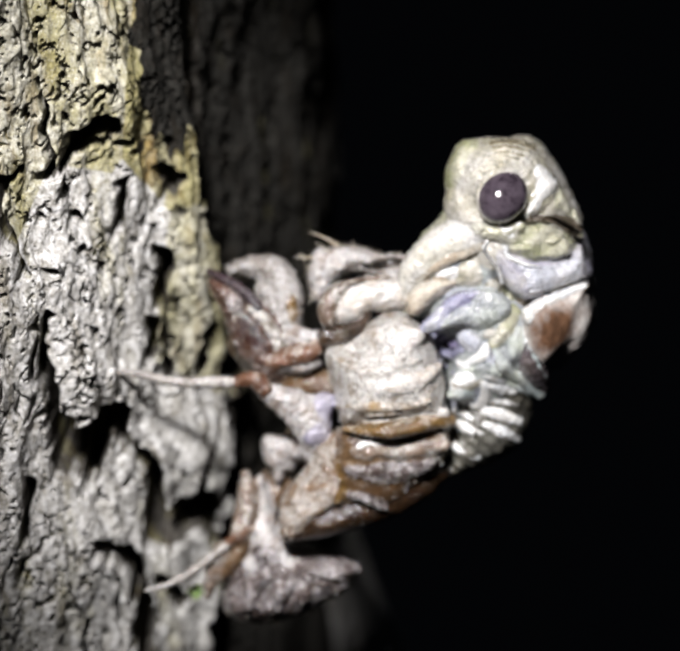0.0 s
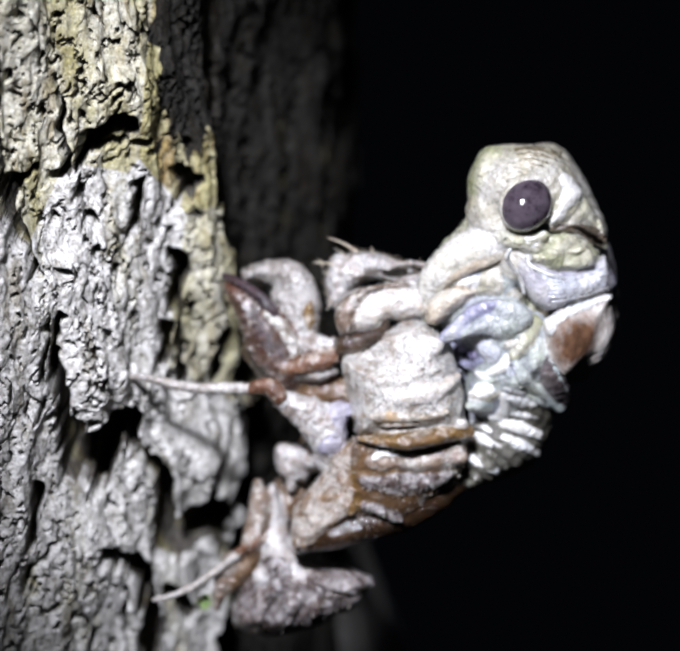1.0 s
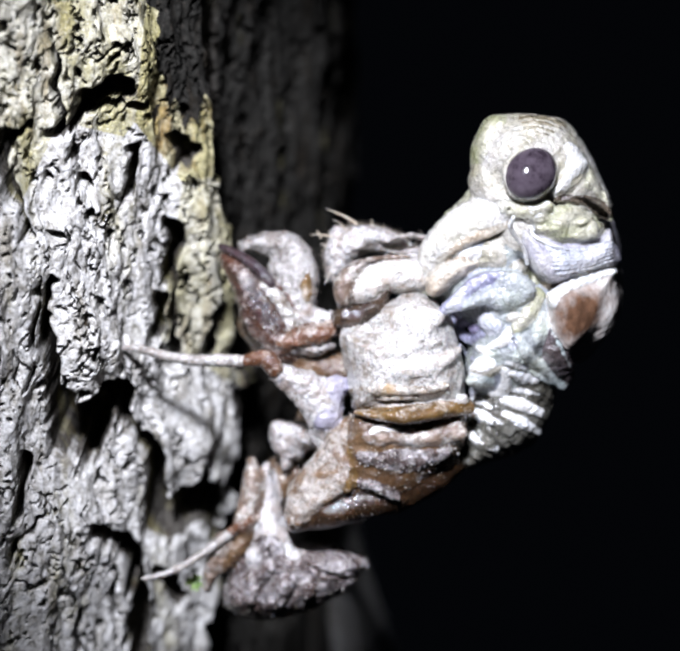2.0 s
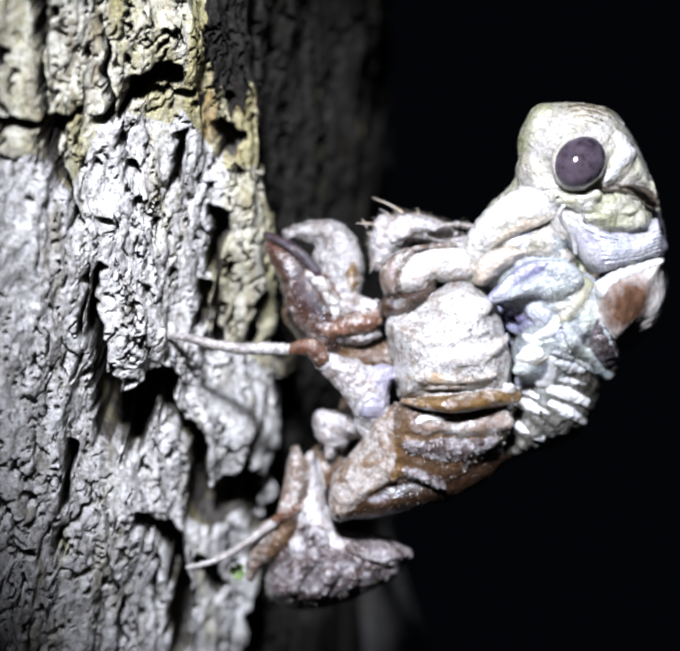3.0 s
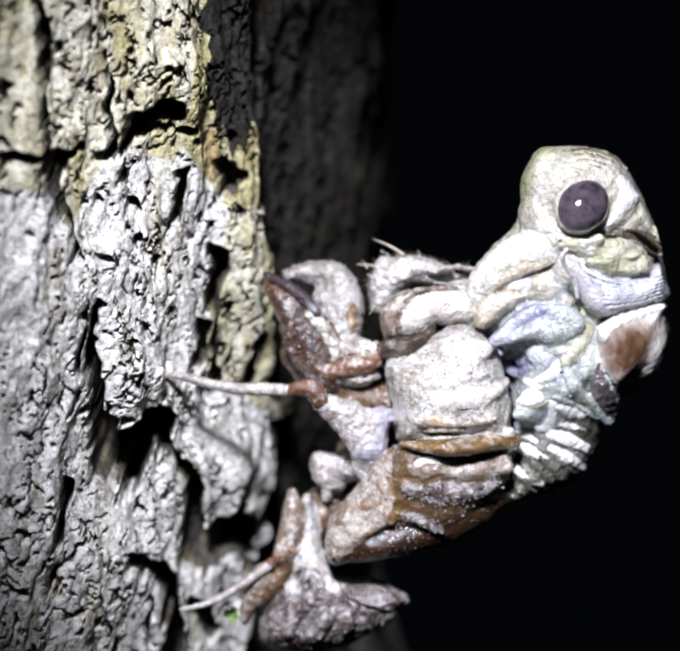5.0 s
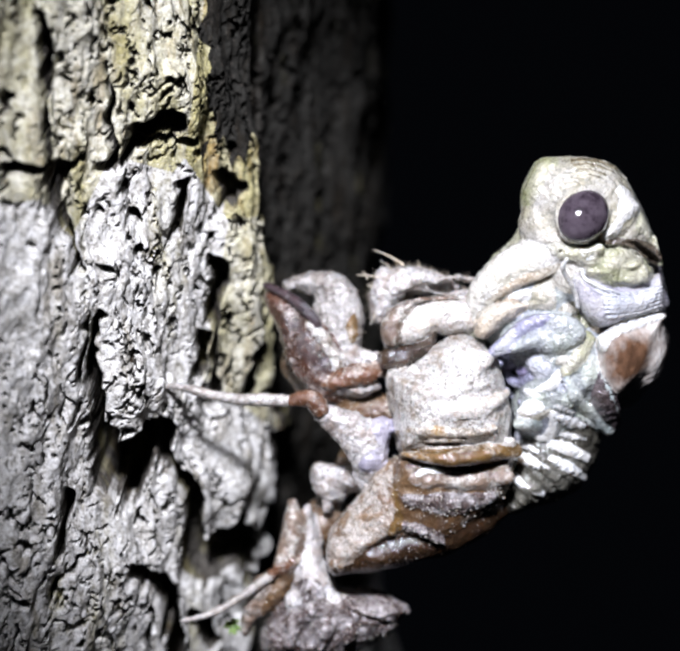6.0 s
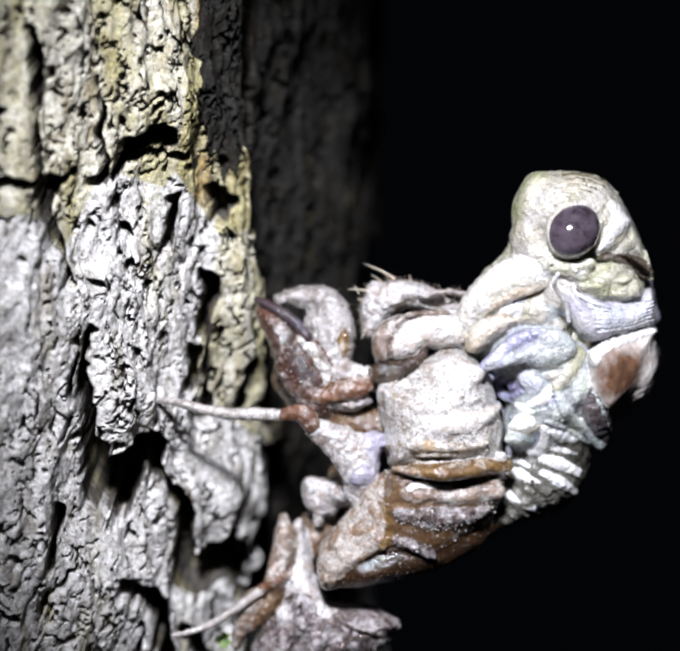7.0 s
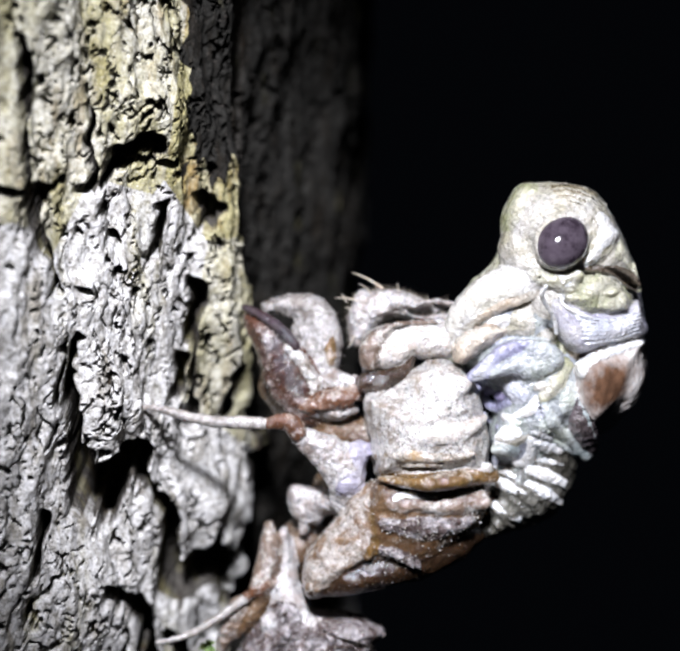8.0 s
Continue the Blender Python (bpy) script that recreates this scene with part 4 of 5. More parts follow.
    shapes += [("hind_joint", ("C", [((-2.25, 0.62, -9.42), 0.35, 0.5), ((-2.19, -0.19, -10.47), 0.65, 0.7), ((-2.41, -0.92, -11.88), 0.75, 0.8), ((-2.87, -1.49, -12.87), 0.6, 0.6)])), ("fore_joint", ("C", [((-2.26, -1.48, -12.56), 0.45, 0.5), ((-3.55, -1.89, -13.37), 0.4, 0.45)])), ("hind_joint", ("C", [((-4.15, -1.39, -14.35), 0.7, 0.7), ((-4.88, -1.75, -15.93), 0.6, 0.7), ((-5.33, -1.89, -17.47), 0.4, 0.6)]))]
    shapes += [("flank", ("C", [((-4.17, -1.39, -16.11), 0.5, 0.8), ((-3.15, -1.31, -14.71), 0.6, 0.8), ((-2.42, -1.05, -13.40), 0.5, 0.7)]))]
    shapes += [("mid_coxa", ("E", (3.24, -1.61, -3.56), 0.8, 1.1, 1.0, 20)), ("mid_coxa", ("E", (2.80, -1.91, -4.95), 0.9, 1.2, 1.2, 30))]
    shapes += [("mid_femur", ("C", [((2.37, -1.46, -6.65), 0.8, 0.9), ((2.64, -1.68, -5.19), 1.15, 1.1), ((2.18, -1.67, -3.99), 1.3, 1.2), ((0.86, -1.59, -2.91), 0.95, 0.9), ((-0.45, -1.65, -2.20), 0.6, 0.65)]))]
    shapes += [("fore_femur", ("C", [((-3.82, 3.78, 3.95), 0.5, 0.6), ((-2.67, 2.77, 2.93), 1.0, 1.0), ((-1.53, 1.81, 1.36), 1.55, 1.2), ((-0.64, 1.43, 0.03), 1.6, 1.3), ((0.17, 1.23, -1.20), 1.2, 1.1)]))]
    shapes += [("fore_dust", ("C", [((-1.38, 1.53, 2.75), 0.25, 0.4), ((-0.53, 1.12, 2.06), 0.4, 0.5), ((0.25, 0.81, 1.06), 0.35, 0.5), ((0.53, 0.62, -0.06), 0.25, 0.4)]))]
    shapes += [("fore_shin", ("C", [((-2.70, 4.98, 4.32), 0.4, 0.6), ((-1.11, 4.45, 4.63), 0.75, 0.8), ((0.31, 3.92, 4.35), 1.05, 1.0), ((1.17, 3.10, 2.97), 1.05, 0.9), ((1.53, 2.42, 1.40), 0.6, 0.7)])), ("fore_shin", ("C", [((-0.26, 3.53, 3.28), 0.9, 0.8), ((0.60, 2.57, 1.80), 0.8, 0.8), ((1.02, 1.90, 0.53), 0.6, 0.7)]))]
    shapes += [("hollow", ("E", (1.38, 1.96, 2.31), 0.26, 0.85, 0.25, 4))]
    shapes += [("fore_joint", ("C", [((0.17, 0.33, -0.85), 0.55, 0.7), ((1.29, 0.08, -0.37), 0.7, 0.7), ((2.55, 0.14, -0.19), 0.65, 0.7), ((3.26, 0.57, 0.11), 0.4, 0.5)])), ("fore_pad", ("C", [((0.45, 0.48, -1.30), 0.3, 0.5), ((1.86, 0.15, -1.36), 0.32, 0.5), ((3.04, 0.47, -1.05), 0.3, 0.5)]))]
    shapes += [("fore_coxa", ("C", [((-2.00, 4.15, -0.88), 1.2, 1.3), ((0.17, 2.52, -2.43), 1.4, 1.6), ((2.75, 1.85, -3.10), 1.3, 1.6), ((4.17, 1.28, -3.49), 1.2, 1.4)]))]
    shapes += [("fore_pad", ("C", [((0.88, 1.61, 0.33), 0.5, 0.7), ((2.00, 1.28, 0.60), 0.65, 0.8), ((3.27, 1.23, 0.47), 0.5, 0.6)]))]
    shapes += [("head", ("C", [((3.47, 4.20, 2.76), 0.8, 1.2), ((3.89, 4.55, 4.30), 1.2, 1.4), ((5.17, 4.36, 4.96), 1.0, 1.6), ((6.44, 4.12, 4.88), 0.8, 1.6), ((9.00, 3.78, 3.95), 0.6, 1.5)])), ("head", ("E", (3.45, 4.51, 5.36), 0.6, 0.45, 0.7, -30))]
    shapes += [("head", ("C", [((6.23, 2.72, 4.85), 0.12, 0.3), ((7.07, 2.85, 5.49), 0.13, 0.3), ((8.20, 2.93, 5.72), 0.12, 0.3), ((9.34, 3.07, 5.51), 0.12, 0.3)]))]
    cuts = []
    cuts += [(("E", (7.70, 2.34, 5.26), 1.45, 0.42, 2.4, -6), 0.06)]
    cuts += [(chain((838, 1290, 1.9, 4, 0.5), (886, 1310, 2.2, 5, 0.6), (940, 1328, 2.8, 7, 0.7)), 0.1)]
    cuts += [(("E", (-1.39, 3.30, 4.40), 0.45, 0.3, 0.6, 10), 0.1)]
    made = sculpt(shell, specs, shapes, cuts, 0.085, 0.26, 300, 0.12)
    strewn(made["wing"], shell, "mud_grain", 130, 0.035, 0.085, GRAIN, 1)
    strewn(made["wing_crust"], shell, "mud_grain", 130, 0.03, 0.08, GRAIN, 2)
    strewn(made["wing_side"], shell, "mud_grain", 110, 0.025, 0.06, GRAIN, 9)
    strewn(made["abdomen"], shell, "mud_grain", 160, 0.03, 0.09, GRAIN, 3)
    strewn(made["fore_femur"], shell, "mud_grain", 40, 0.03, 0.07, GRAIN, 4)
    strewn(made["head"], shell, "fuzz", 520, 0.008, 0.6, HAIR, 5)
    strewn(made["abdomen"], shell, "fuzz", 260, 0.01, 0.5, HAIR, 6)
    strewn(made["fore_shin"], shell, "fuzz", 150, 0.008, 0.4, HAIR, 7)
    strewn(made["fore_femur"], shell, "fuzz", 160, 0.008, 0.4, HAIR, 10)
    strewn(made["fore_dust"], shell, "fuzz", 120, 0.009, 0.45, HAIR, 11)
    strewn(made["thorax"], shell, "mud_grain", 260, 0.015, 0.045, GRAIN, 12)
    strewn(made["mid_femur"], shell, "fuzz", 50, 0.01, 0.35, HAIR, 8)

    p("hind_shin", tube([(-2.35, -1.48, -12.56), (-4.12, -2.13, -13.76), (-6.38, -3.14, -15.06), (-8.05, -3.94, -15.51), (-9.43, -4.58, -15.50)], 0.36, 0.17, rings=60, sides=14, rough=0.07, size=0.4, seed=11.0, ridges=0.3), TWIG, "thin ashen hind shin")
    p("middle_knee", loft([((-0.33, -1.88, -2.25), 0.6, 0.62), ((-0.94, -1.74, -1.27), 0.62, 0.6), ((-1.78, -1.60, -1.18), 0.5, 0.5), ((-2.67, -1.49, -1.46), 0.36, 0.36)], 40, 24, 0.07, 0.5, 17.0, ridges=0.3), RED, "reddish knee joint")
    p("middle_shin", tube([(-2.20, -1.46, -1.38), (-4.01, -1.36, -1.39), (-6.25, -1.06, -1.44), (-8.22, -0.64, -1.18), (-9.63, -0.34, -0.93), (-10.74, 0.12, -1.14)], 0.48, 0.19, rings=80, sides=16, rough=0.07, size=0.4, seed=18.0, ridges=0.4), TWIG, "thin ashen shin like a dry twig")
    p("fore_claw", tube([(-4.38, 3.75, 4.76), (-2.93, 2.59, 4.48), (-1.66, 1.71, 3.81), (-0.62, 1.17, 2.63)], 0.26, 0.40, rings=28, sides=16, rough=0.02), CLAW, "black glossy curved claw")
    for a, b, r in (((4.85, 3.93, 6.13), (2.74, 4.86, 6.92), 0.10), ((3.43, 3.63, 5.30), (1.68, 4.18, 5.34), 0.09), ((4.44, 4.32, 6.01), (3.73, 4.74, 6.60), 0.05), ((5.85, 4.01, 5.75), (5.71, 4.24, 6.39), 0.04),
                    ((2.87, 3.73, 4.41), (2.39, 3.88, 4.81), 0.05), ((3.02, 3.25, 3.07), (2.62, 2.95, 2.27), 0.05), ((6.41, 3.72, 5.54), (6.57, 3.74, 6.19), 0.04), ((4.14, 3.69, 5.76), (3.23, 4.03, 6.39), 0.04),
                    ((2.44, 3.79, 5.14), (2.10, 4.08, 5.64), 0.04)):
        mid = tuple((x + y) / 2 + 0.06 for x, y in zip(a, b))
        p("bristle", tube([a, mid, b], r, 0.02, rings=10, sides=6, rough=0), HAIR)
    return shell


shell = nymph_shell()


# ---- the soft cicada coming out of it ----
def cicada():
    bug = thing("cicada", (11.36, 1.35, -5.05), "pale soft cicada leaning out of its split nymph shell", "insect")
    specs = {
        "head": ("head", PALE, "pale glossy head with fine folds", None, 0.05, 0.35),
        "face": ("face", RIBBED, "ribbed greenish face", "head", 0.045, 0.45),
        "brow": ("brow_fold", SILVER, "fine silvery fold above the eye", "head", 0.02, 0.3),
        "crease": ("eyelid_crease", WHITE, "shiny white crease below the eye", "head", 0.01, 0.3),
        "cheek": ("cheek", GREEN, "greenish-yellow cheek", "head", 0.03, 0.5),
        "crown": ("crown", WHITE, "pale crown patch, its glint painted white", "head", 0.008, 0.7),
        "temple": ("temple", GREEN, "", "head", 0.05, 0.5),
        "socket": ("eye_socket", PALE, "", "head", 0.02, 0.5),
        "jaw": ("jaw", GREEN, "", "head", 0.07, 0.4),
        "gap": ("neck_gap", GAP, "gap behind the head, its shade painted in", "head", 0.03, 0.4),
        "shield": ("pronotum", PLATE, "wrinkled grey shield behind the head", None, 0.03, 0.4),
        "lobe": ("shield_lobe", GREEN, "folded greenish lobe", "shield", 0.05, 0.4),
        "collar": ("collar_ridge", ICE, "silvery ridge across the shield", "shield", 0.02, 0.3),
        "seam": ("suture", WHITE, "white seam", "shield", 0.01, 0.5),
        "antenna": ("antenna", WHITE, "short white antenna", "head", 0.01, 0.5),
        "back": ("mesonotum", RUST, "pale domed back with a rust-brown patch", None, 0.03, 0.6),
        "patch": ("shoulder", PEACH, "peach-brown shoulder", "back", 0.06, 0.5),
        "rim": ("back_rim", WHITE, "pale front rim of the back, highlight painted white", "back", 0.04, 0.3),
        "edge": ("back_edge", AQUA, "highlight painted white along the wing case of the back", "back", 0.03, 0.3),
        "flank": ("back_flank", DUSK, "dusky violet-brown flank", "back", 0.04, 0.5),
        "chest": ("thorax", BLUE, "glistening bluish-white chest", None, 0.035, 0.5),
        "chest_white": ("chest_lobe", WHITE, "white chest lobe", "chest", 0.035, 0.5),
        "chest_pale": ("chest_lobe", PALE, "", "chest", 0.035, 0.45),
        "chest_blue": ("chest_lobe", ICE, "", "chest", 0.035, 0.45),
        "chest_aqua": ("chest_lobe", AQUA, "aqua-tinted chest lobe", "chest", 0.035, 0.45),
        "bridge": ("chest_fold", GREEN, "yellow-green chest fold", "chest", 0.03, 0.4),
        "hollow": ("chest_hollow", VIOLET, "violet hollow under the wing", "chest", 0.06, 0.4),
        "wing": ("fore_wing", LILAC, "folded lilac wing bud", None, 0.05, 0.6),
        "wing_fold": ("fore_wing_fold", BLUE, "pale fold of the wing bud", "wing", 0.05, 0.5),
        "wing_rim": ("fore_wing_vein", ICE, "pale vein of the wing bud", "wing", 0.008, 0.4),
        "hind_wing": ("hind_wing", LILAC, "crumpled lilac hind wing bud", None, 0.035, 0.4),
        "leg": ("fore_leg", MILK, "plump white folded fore leg", None, 0.035, 0.6),
        "leg_seam": ("fore_leg_seam", PEACH, "peach stripe along the leg", "leg", 0.03, 0.5),
        "mid_leg": ("middle_leg", PEACH, "peach-tinted folded middle leg", None, 0.06, 0.5),
        "leg_rim": ("middle_leg_rim", TAWNY, "brown outline of the middle leg", "mid_leg", 0.02, 0.4),
        "neck": ("neck", GREEN, "", None, 0.09, 0.5),
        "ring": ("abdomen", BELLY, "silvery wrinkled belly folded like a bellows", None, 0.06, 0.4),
        "ring_glint": ("abdomen_fold", WHITE, "belly fold with its glint painted white", "ring", 0.08, 0.3),
    }

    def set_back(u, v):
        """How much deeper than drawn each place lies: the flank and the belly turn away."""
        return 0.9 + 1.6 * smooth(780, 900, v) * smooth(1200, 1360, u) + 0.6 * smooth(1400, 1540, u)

    lay = Layout()
    # the far half of the body
    lay.add("head", chain((1392, 330, 4.0, 74, 5.0), (1440, 400, 4.0, 66, 5.0), (1484, 470, 4.0, 50, 4.6)))
    lay.add("shield", chain((1490, 520, 4.2, 56, 5.0), (1500, 575, 4.2, 58, 5.0)))
    lay.add("back", chain((1498, 620, 4.2, 63, 5.0), (1494, 690, 3.6, 66, 4.8), (1452, 768, 3.6, 58, 4.2)), lump(1494, 690, -0.6, 66, 84, 3.0, 12))
    # large volumes first: head, shield, back, chest, neck and belly
    lay.add("head", lump(1332, 346, -2.3, 103, 101, 3.5), chain((1330, 345, -2.2, 90, 3.4), (1386, 352, -2.2, 92, 3.3), (1436, 408, -1.8, 62, 3.1), (1478, 460, -1.2, 44, 2.8)), lump(1265, 400, -3.0, 46, 54, 1.8), lump(1310, 436, -3.3, 70, 38, 1.8))
    lay.add("face", lump(1364, 304, -3.2, 80, 56, 2.2, 10), lump(1398, 300, -2.6, 52, 46, 2.3, 30))
    lay.add("cheek", lump(1258, 318, -2.8, 31, 60, 2.0, 16), lump(1282, 284, -2.6, 36, 36, 2.0))
    lay.add("shield", lump(1452, 572, -0.9, 112, 60, 3.3, 4))
    lay.add("lobe", plate([(1368, 506), (1398, 490), (1420, 466), (1460, 453), (1492, 460), (1526, 484), (1540, 506), (1524, 534), (1480, 550), (1430, 546), (1388, 528)], -4.3, 1.6, 1.0, 0.34, 0.05, 0.5, 1.1))
    lay.add("shield", plate([(1348, 514), (1376, 526), (1430, 546), (1480, 550), (1530, 530), (1554, 506), (1566, 556), (1560, 590), (1500, 608), (1424, 634), (1386, 624), (1362, 592), (1344, 545)], -4.3, 1.6, 0.9, 0.32, 0.05, 0.4, 1.2))
    lay.add("back", lump(1462, 704, -0.4, 94, 90, 3.3, -20), plate([(1402, 664), (1440, 638), (1500, 616), (1564, 602), (1566, 650), (1550, 704), (1518, 752), (1472, 792), (1438, 792), (1414, 750), (1404, 704)], -3.9, 1.5, 1.2, 0.5, 0.08, 0.7, 1.6))
    lay.add("flank", chain((1404, 752, -1.9, 36, 1.9), (1416, 806, -1.7, 40, 1.9), (1428, 850, -1.1, 28, 1.6)))
    lay.add("chest", chain((1195, 640, 0.2, 66, 3.2), (1275, 665, -0.3, 96, 3.9), (1316, 728, -0.3, 98, 3.9), (1290, 824, -0.1, 86, 3.7)), lump(1310, 560, -1.6, 66, 58, 2.5), lump(1226, 546, -2.2, 76, 36, 1.5, -25), lump(1362, 705, -1.6, 50, 80, 2.3))
    lay.add("neck", chain((1252, 410, 0.2, 28, 2.6), (1232, 474, -0.4, 46, 2.9), (1190, 540, 0.0, 60, 3.0), (1145, 612, 0.4, 52, 3.0), (1098, 664, 1.2, 38, 2.6)))
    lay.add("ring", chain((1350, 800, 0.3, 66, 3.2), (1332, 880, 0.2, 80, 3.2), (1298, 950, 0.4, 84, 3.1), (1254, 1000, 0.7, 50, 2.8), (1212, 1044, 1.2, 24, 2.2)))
    # head: folds over the eye, white brow patch, lids
    for r, a, b in ((76, 60, 152), (88, 52, 145), (100, 44, 136), (112, 42, 124), (124, 40, 112), (135, 42, 100)):
        lay.bar("brow", *[(1361 + 1.02 * r * math.cos(radians(w)), 386 - 1.03 * r * math.sin(radians(w)), 4.2 - 0.6 * abs(j - 2.5)) for j, w in enumerate(a + (b - a) * k / 5 for k in range(6))], proud=0.5)
    # pale crown, whitened to stand for its specular glint
    lay.add("crown", plate([(1428, 326), (1450, 310), (1476, 330), (1500, 352), (1492, 374), (1468, 398), (1444, 424), (1416, 432), (1424, 380)], -5.1, 1.2, 0.6, 0.22, 0.05, 0.3, 0.8))
    lay.add("temple", plate([(1492, 350), (1510, 368), (1528, 410), (1540, 456), (1520, 450), (1494, 438), (1460, 432), (1466, 402), (1484, 378)], -4.1, 1.6, 0.7, 0.5, 0.0, 0.2, 0.6), chain((1528, 430, -3.0, 5, 0.5), (1536, 462, -2.8, 5, 0.5), (1542, 490, -2.6, 5, 0.5)))
    lay.knob("temple", 1486, 412, 16, 12, 0.5, -20, 0.2)
    lay.add("jaw", chain((1300, 458, -4.4, 20, 0.6), (1346, 468, -4.7, 18, 0.6), (1402, 458, -4.7, 14, 0.6)), lump(1376, 484, -3.6, 56, 26, 1.4, 8))
    lay.bar("crease", (1348, 452, 3), (1366, 462, 3.5), (1380, 460, 3), (1404, 450, 2.5))
    lay.bar("crease", (1364, 470, 2), (1376, 478, 2.5), (1384, 472, 2))
    lay.add("socket", chain(*[(1363 + 64 * math.cos(w) * 0.643 - 55 * math.sin(w) * 0.766, 380 - 64 * math.cos(w) * 0.766 - 55 * math.sin(w) * 0.643, -5.3 + 0.3 * math.cos(w + 0.87), 6, 0.45) for w in (radians(30 * k) for k in range(13))]))
    # dark bar in place of the shade between head and shield
    lay.add("gap", chain((1424, 442, -4.3, 7, 0.5), (1478, 446, -3.9, 11, 0.7), (1508, 460, -3.3, 15, 0.9), (1534, 478, -2.6, 11, 1.0)))
    # shield: knobby lobe, curved ridges, white seams
    for u, v, ru, rv, t in ((1448, 472, 36, 15, 8), (1400, 506, 26, 13, -8), (1458, 522, 42, 13, 8), (1502, 506, 14, 24, -20), (1428, 498, 20, 9, 20), (1478, 494, 24, 9, -15)):
        lay.knob("lobe", u, v, ru, rv, 0.5, t, 0.2)
    for k in range(7):
        dv = 11 * k
        lay.bar("collar", (1374 - 3 * k, 530 + dv, 2.5), (1420, 553 + 0.9 * dv, 4.4), (1482, 558 + 0.68 * dv, 4.2), (1526, 544 + 0.7 * dv, 3.6), (1551, 531 + 0.8 * dv, 1.6), proud=0.45)
    lay.add("chest_pale", lump(1326, 524, -2.6, 44, 52, 2.1))
    lay.add("antenna", chain((1328, 484, -8.0, 4.5, 0.15), (1318, 502, -7.4, 6, 0.18), (1327, 524, -6.6, 5.5, 0.16), (1345, 552, -5.7, 5, 0.15), (1355, 590, -4.8, 4.5, 0.15)))
    lay.bar("seam", (1362, 502, 2.5), (1370, 524, 4), (1400, 543, 4), (1436, 554, 2.5), proud=0.6)
    # back: shiny rim and edges
    # pale rim whose white also paints the highlight on the back
    lay.add("rim", plate([(1400, 664), (1440, 636), (1500, 614), (1562, 601), (1562, 620), (1505, 640), (1450, 662), (1414, 692)], -4.2, 0.8, 0.45, 0.5, 0.1, 0.1, 0.3))
    lay.bar("edge", (1399, 668, 8), (1403, 706, 7), (1414, 752, 6), (1430, 800, 5), (1446, 832, 4), proud=0.45)
    lay.knob("patch", 1386, 642, 17, 20, 0.6, 15, 0.3)
    lay.bar("edge", (1328, 748, 6), (1342, 784, 10), (1364, 818, 13), (1396, 848, 14), (1430, 872, 12), proud=0.5)
    lay.bar("edge", (1352, 836, 4), (1378, 860, 6), (1404, 876, 5), proud=0.4)
    # chest: wet lobes round the folded wing
    for key, u, v, ru, rv, t, up in (("chest_pale", 1282, 562, 44, 38, -15, 0.35), ("chest_pale", 1330, 592, 26, 30, 0, 0.3), ("chest_white", 1222, 568, 36, 18, -18, 0.35), ("chest_pale", 1250, 586, 24, 16, 0, 0.2), ("bridge", 1360, 628, 20, 26, 0, 0.3), ("chest_blue", 1276, 726, 36, 30, 20, 0.3),
                                     ("chest_pale", 1318, 716, 22, 14, 0, 0.3), ("chest_aqua", 1374, 738, 26, 44, 8, 0.35), ("chest_blue", 1318, 772, 18, 26, 20, 0.2), ("chest_aqua", 1332, 802, 34, 22, -35, 0.3), ("chest_white", 1262, 830, 46, 28, -14, 0.35), ("chest_aqua", 1248, 858, 38, 20, -10, 0.35), ("hind_wing", 1232, 888, 20, 22, 15, 0.35)):
        lay.knob(key, u, v, ru, rv, 0.9, t, up)
    lay.bar("bridge", (1376, 664, 14), (1354, 704, 18), (1328, 738, 13), proud=0.4)
    lay.bar("chest_white", (1296, 838, 8), (1300, 866, 11), (1290, 886, 14), (1268, 892, 8), proud=0.4)
    lay.bar("chest_pale", (1226, 838, 4), (1262, 846, 6), (1292, 832, 4), proud=0.4)
    lay.bar("chest_aqua", (1234, 812, 4), (1270, 806, 6), (1312, 788, 4), proud=0.4)
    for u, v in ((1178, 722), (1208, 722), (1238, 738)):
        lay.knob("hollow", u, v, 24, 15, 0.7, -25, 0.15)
    lay.bar("hind_wing", (1172, 712, 6), (1196, 752, 10), (1224, 768, 12), (1252, 754, 7), proud=0.5)
    lay.bar("hind_wing", (1192, 780, 4), (1206, 800, 6), (1224, 812, 4), proud=0.5)
    lay.bar("chest_white", (1310, 742, 6), (1300, 764, 11), (1278, 780, 9), (1262, 786, 4), proud=0.5)
    lay.bar("chest_white", (1236, 786, 5), (1252, 792, 8), (1268, 798, 4), proud=0.4)
    lay.add("wing", plate([(1146, 702), (1166, 678), (1190, 654), (1216, 631), (1252, 615), (1296, 608), (1270, 640), (1228, 664), (1204, 696), (1176, 706), (1158, 712)], -4.45, 0.6, 0.25, -0.12, 0.1, 0.1, 0.5))
    lay.add("wing_fold", plate([(1204, 698), (1230, 664), (1272, 640), (1294, 610), (1338, 610), (1368, 636), (1372, 664), (1348, 687), (1306, 700), (1252, 690)], -4.75, 0.7, 0.4, 0.0, 0.1, 0.28, 0.8))
    lay.bar("wing_rim", (1150, 699, 2), (1190, 655, 2.2), (1218, 633, 2.2), (1254, 617, 2.2), (1300, 611, 2), proud=0.4)
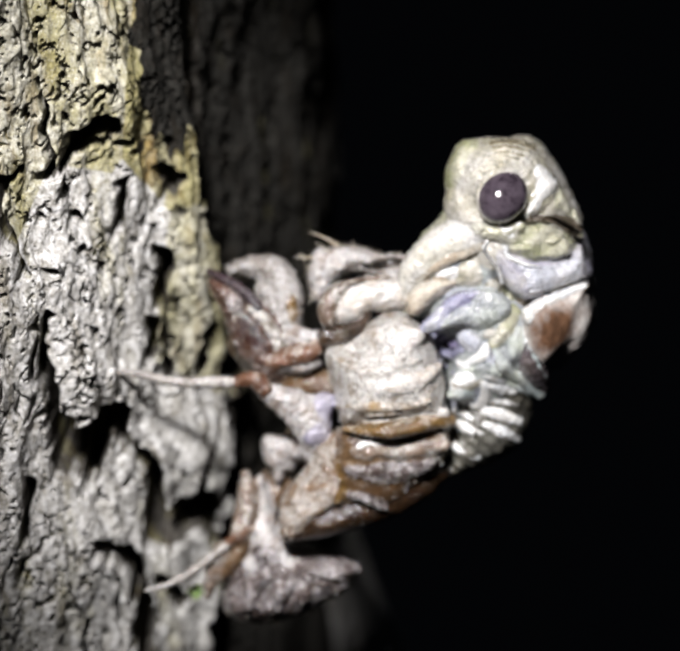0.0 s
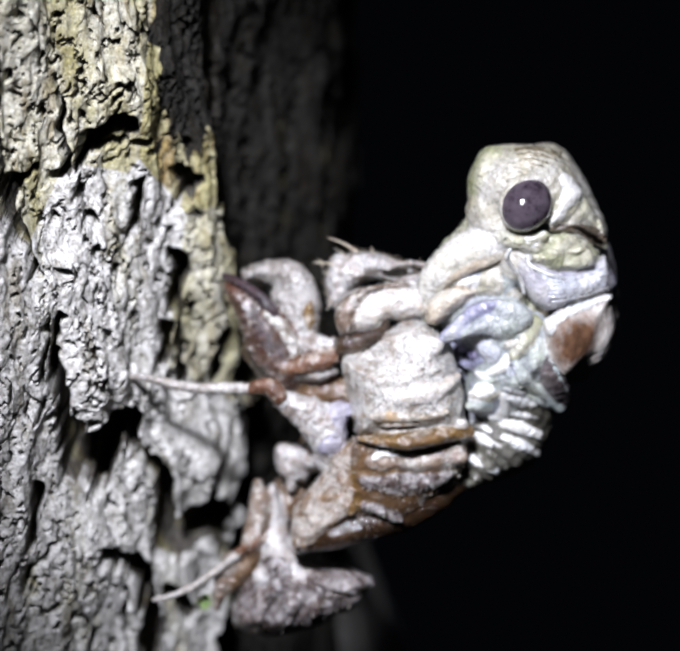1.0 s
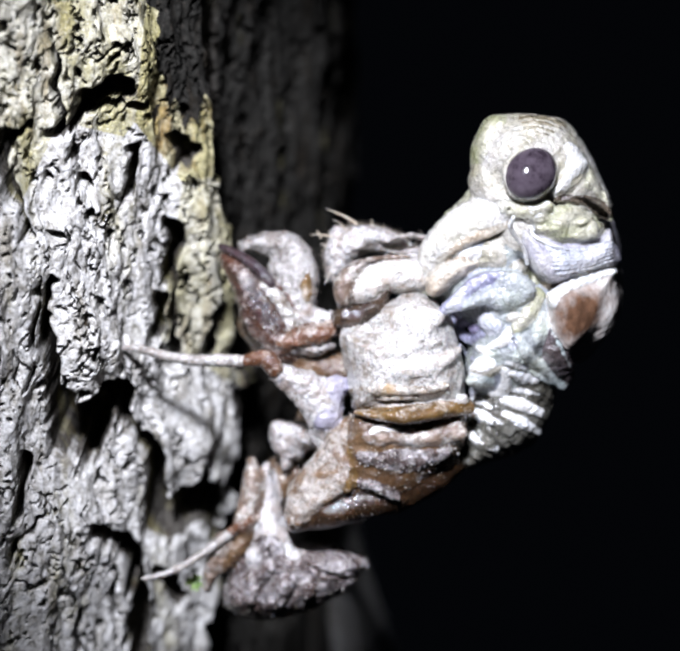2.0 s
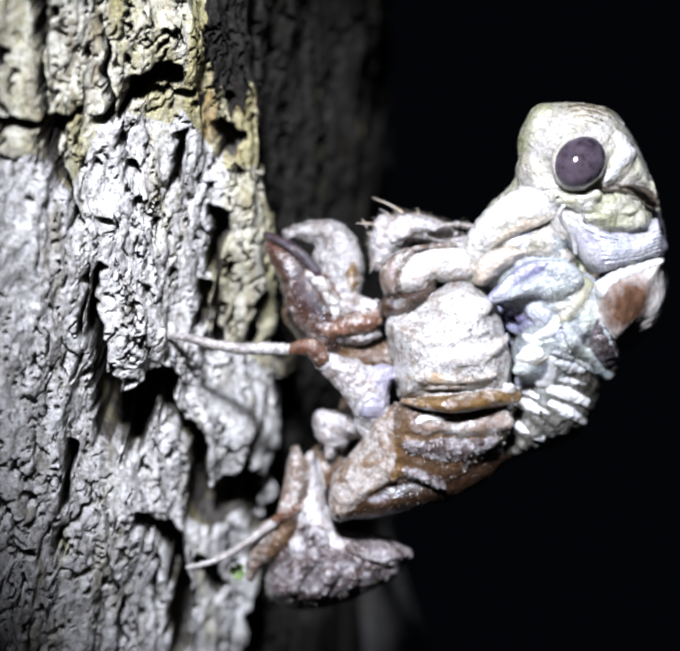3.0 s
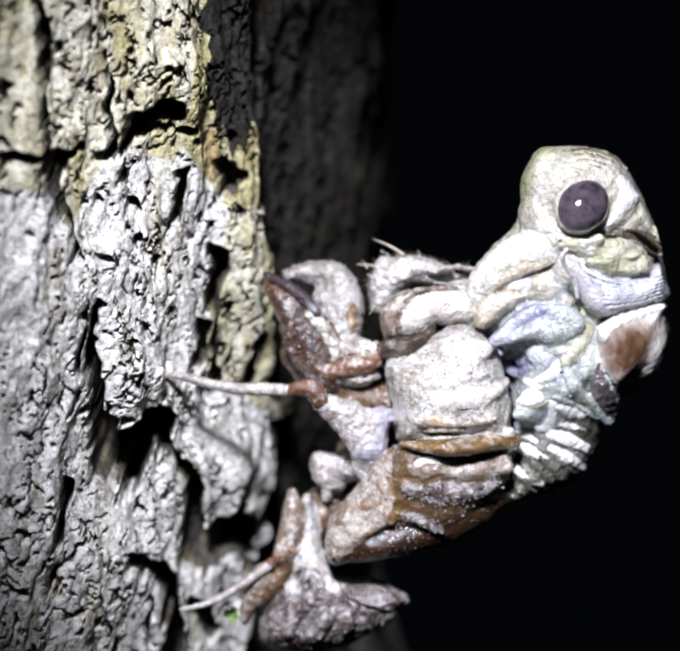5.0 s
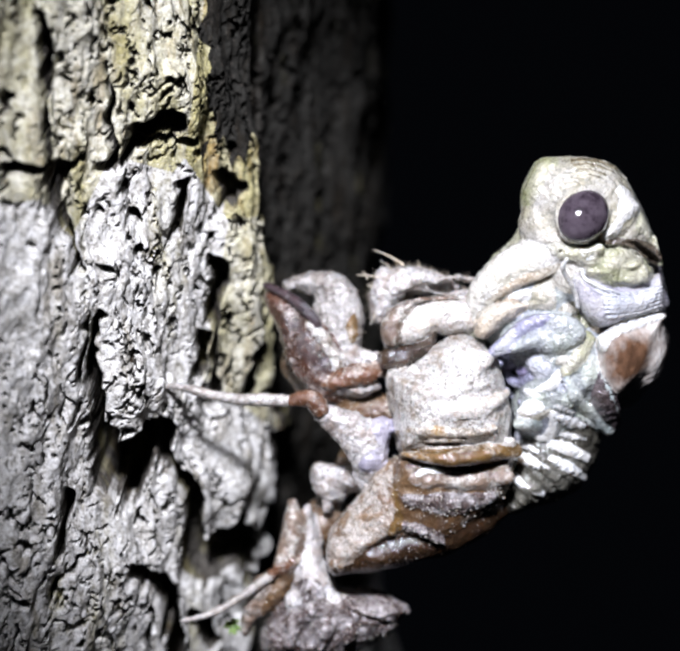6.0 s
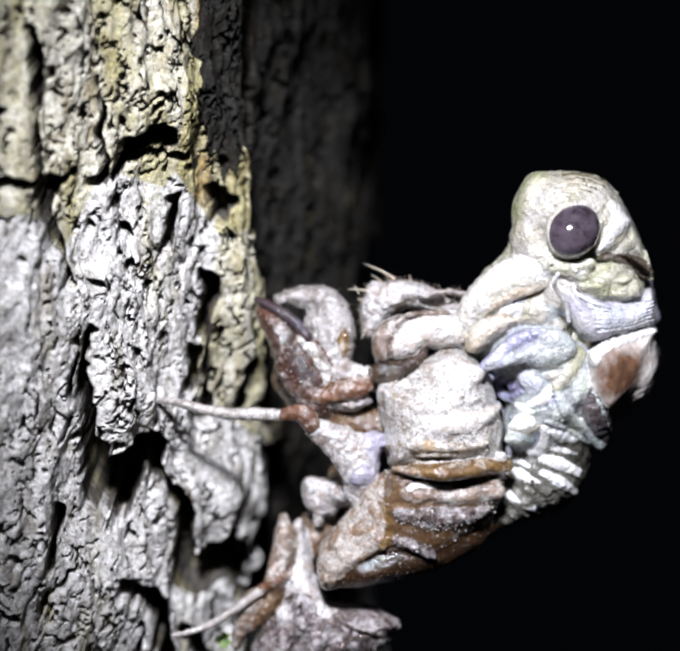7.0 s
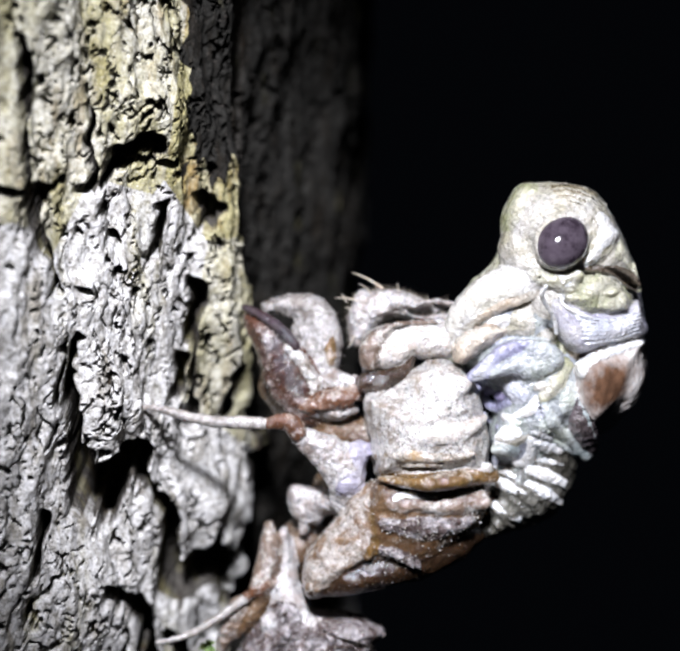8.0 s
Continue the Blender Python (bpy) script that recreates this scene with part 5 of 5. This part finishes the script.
    # folded legs under the head
    lay.add("leg", chain((1114, 606, -1.7, 20, 0.9), (1142, 556, -2.3, 38, 1.3), (1196, 508, -2.9, 46, 1.5), (1258, 480, -3.3, 43, 1.5), (1310, 470, -3.6, 28, 1.1)))
    lay.bar("leg_seam", (1144, 580, 8), (1196, 544, 13), (1250, 518, 15), (1302, 496, 12), proud=0.3)
    lay.add("mid_leg", plate([(1120, 650), (1124, 622), (1142, 600), (1168, 588), (1206, 578), (1240, 588), (1216, 612), (1184, 632), (1152, 660), (1132, 664)], -3.7, 0.9, 0.6, 0.0, 0.05, 0.25, 0.6))
    lay.bar("leg_rim", (1122, 656, 3), (1126, 624, 3.2), (1146, 600, 3.2), (1176, 586, 3), (1214, 578, 2), proud=0.35)
    # folds of the belly, their wet glints painted as white bars
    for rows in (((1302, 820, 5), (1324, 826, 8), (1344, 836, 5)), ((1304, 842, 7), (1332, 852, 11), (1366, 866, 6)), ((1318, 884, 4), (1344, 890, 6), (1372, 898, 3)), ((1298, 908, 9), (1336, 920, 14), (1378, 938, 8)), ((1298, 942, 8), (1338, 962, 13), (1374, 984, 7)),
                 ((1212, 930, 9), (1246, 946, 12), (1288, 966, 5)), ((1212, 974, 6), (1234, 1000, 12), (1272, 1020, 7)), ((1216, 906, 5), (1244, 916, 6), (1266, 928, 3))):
        lay.bar("ring_glint", *rows, proud=0.35)
    cuts = []
    cuts += [(chain((1424, 440, -5.4, 3, 0.5), (1476, 440, -5.0, 5, 0.6), (1508, 458, -4.2, 8, 0.9), (1536, 480, -3.3, 6, 1.0)), 0.06)]
    cuts += [(chain((1362, 606, -5.0, 3, 0.5), (1420, 638, -4.9, 3.5, 0.6), (1500, 613, -4.1, 3.5, 0.7), (1560, 596, -2.9, 3.5, 0.8)), 0.06)]
    cuts += [(lump(1260, 604, -4.5, 11, 5, 0.5), 0.04), (lump(1313, 463, -5.1, 5, 4, 0.3, 30), 0.03), (lump(1213, 730, -4.1, 15, 15, 0.7, -20), 0.05), (lump(1246, 744, -4.3, 14, 5, 0.5, -25), 0.04)]
    cuts += [(chain((1318, 740, -4.5, 3, 0.5), (1322, 770, -4.5, 3, 0.5), (1340, 812, -4.3, 4, 0.6), (1376, 850, -3.9, 3, 0.6)), 0.05)]
    shapes = lay.shapes
    made = sculpt(bug, specs, shapes, cuts, 0.075, 0.22, 500, 0.06, set_back)
    for d in (-4.65, 9.0):
        part("eye", blob(at(1363, 380, d), 65 * UNIT, 56 * UNIT, 1.2, -50, 0.0, detail=5, tilt=15 if d < 0 else -15), EYE, made["head"], "dark purple-brown bulging compound eye")
    return bug


bug = cicada()


# ---- a tuft of moss in a crevice ----
def moss_tuft():
    tuft = thing("moss_tuft", (-6.17, -1.02, -17.43), "tiny bright green moss tuft in a bark crevice", "moss")
    m = Nodes("moss_leaf")
    col = m.ramp(m.noise(2.0, 3, 0.6), [(0.3, (0.06, 0.12, 0.02)), (0.7, (0.22, 0.34, 0.08))])
    green = m.done(col, 0.5, sub=0.2)
    rng = random.Random(9)
    base = Vector((-6.15, -1.56, -17.16))
    for i in range(16):
        a = rng.uniform(0, 6.28)
        out = Vector((math.cos(a) * 0.8, -rng.uniform(0.3, 1.0), math.sin(a) * 0.8))
        tip = base + out * rng.uniform(0.5, 0.95)
        mid = base + out * 0.4 + Vector((0, 0, 0.08))
        part("leaf", loft([(tuple(base), 0.04, 0.03), (tuple(mid), 0.14, 0.05), (tuple(tip), 0.02, 0.02)], 8, 8, 0), green, tuft)
    return tuft


moss = moss_tuft()
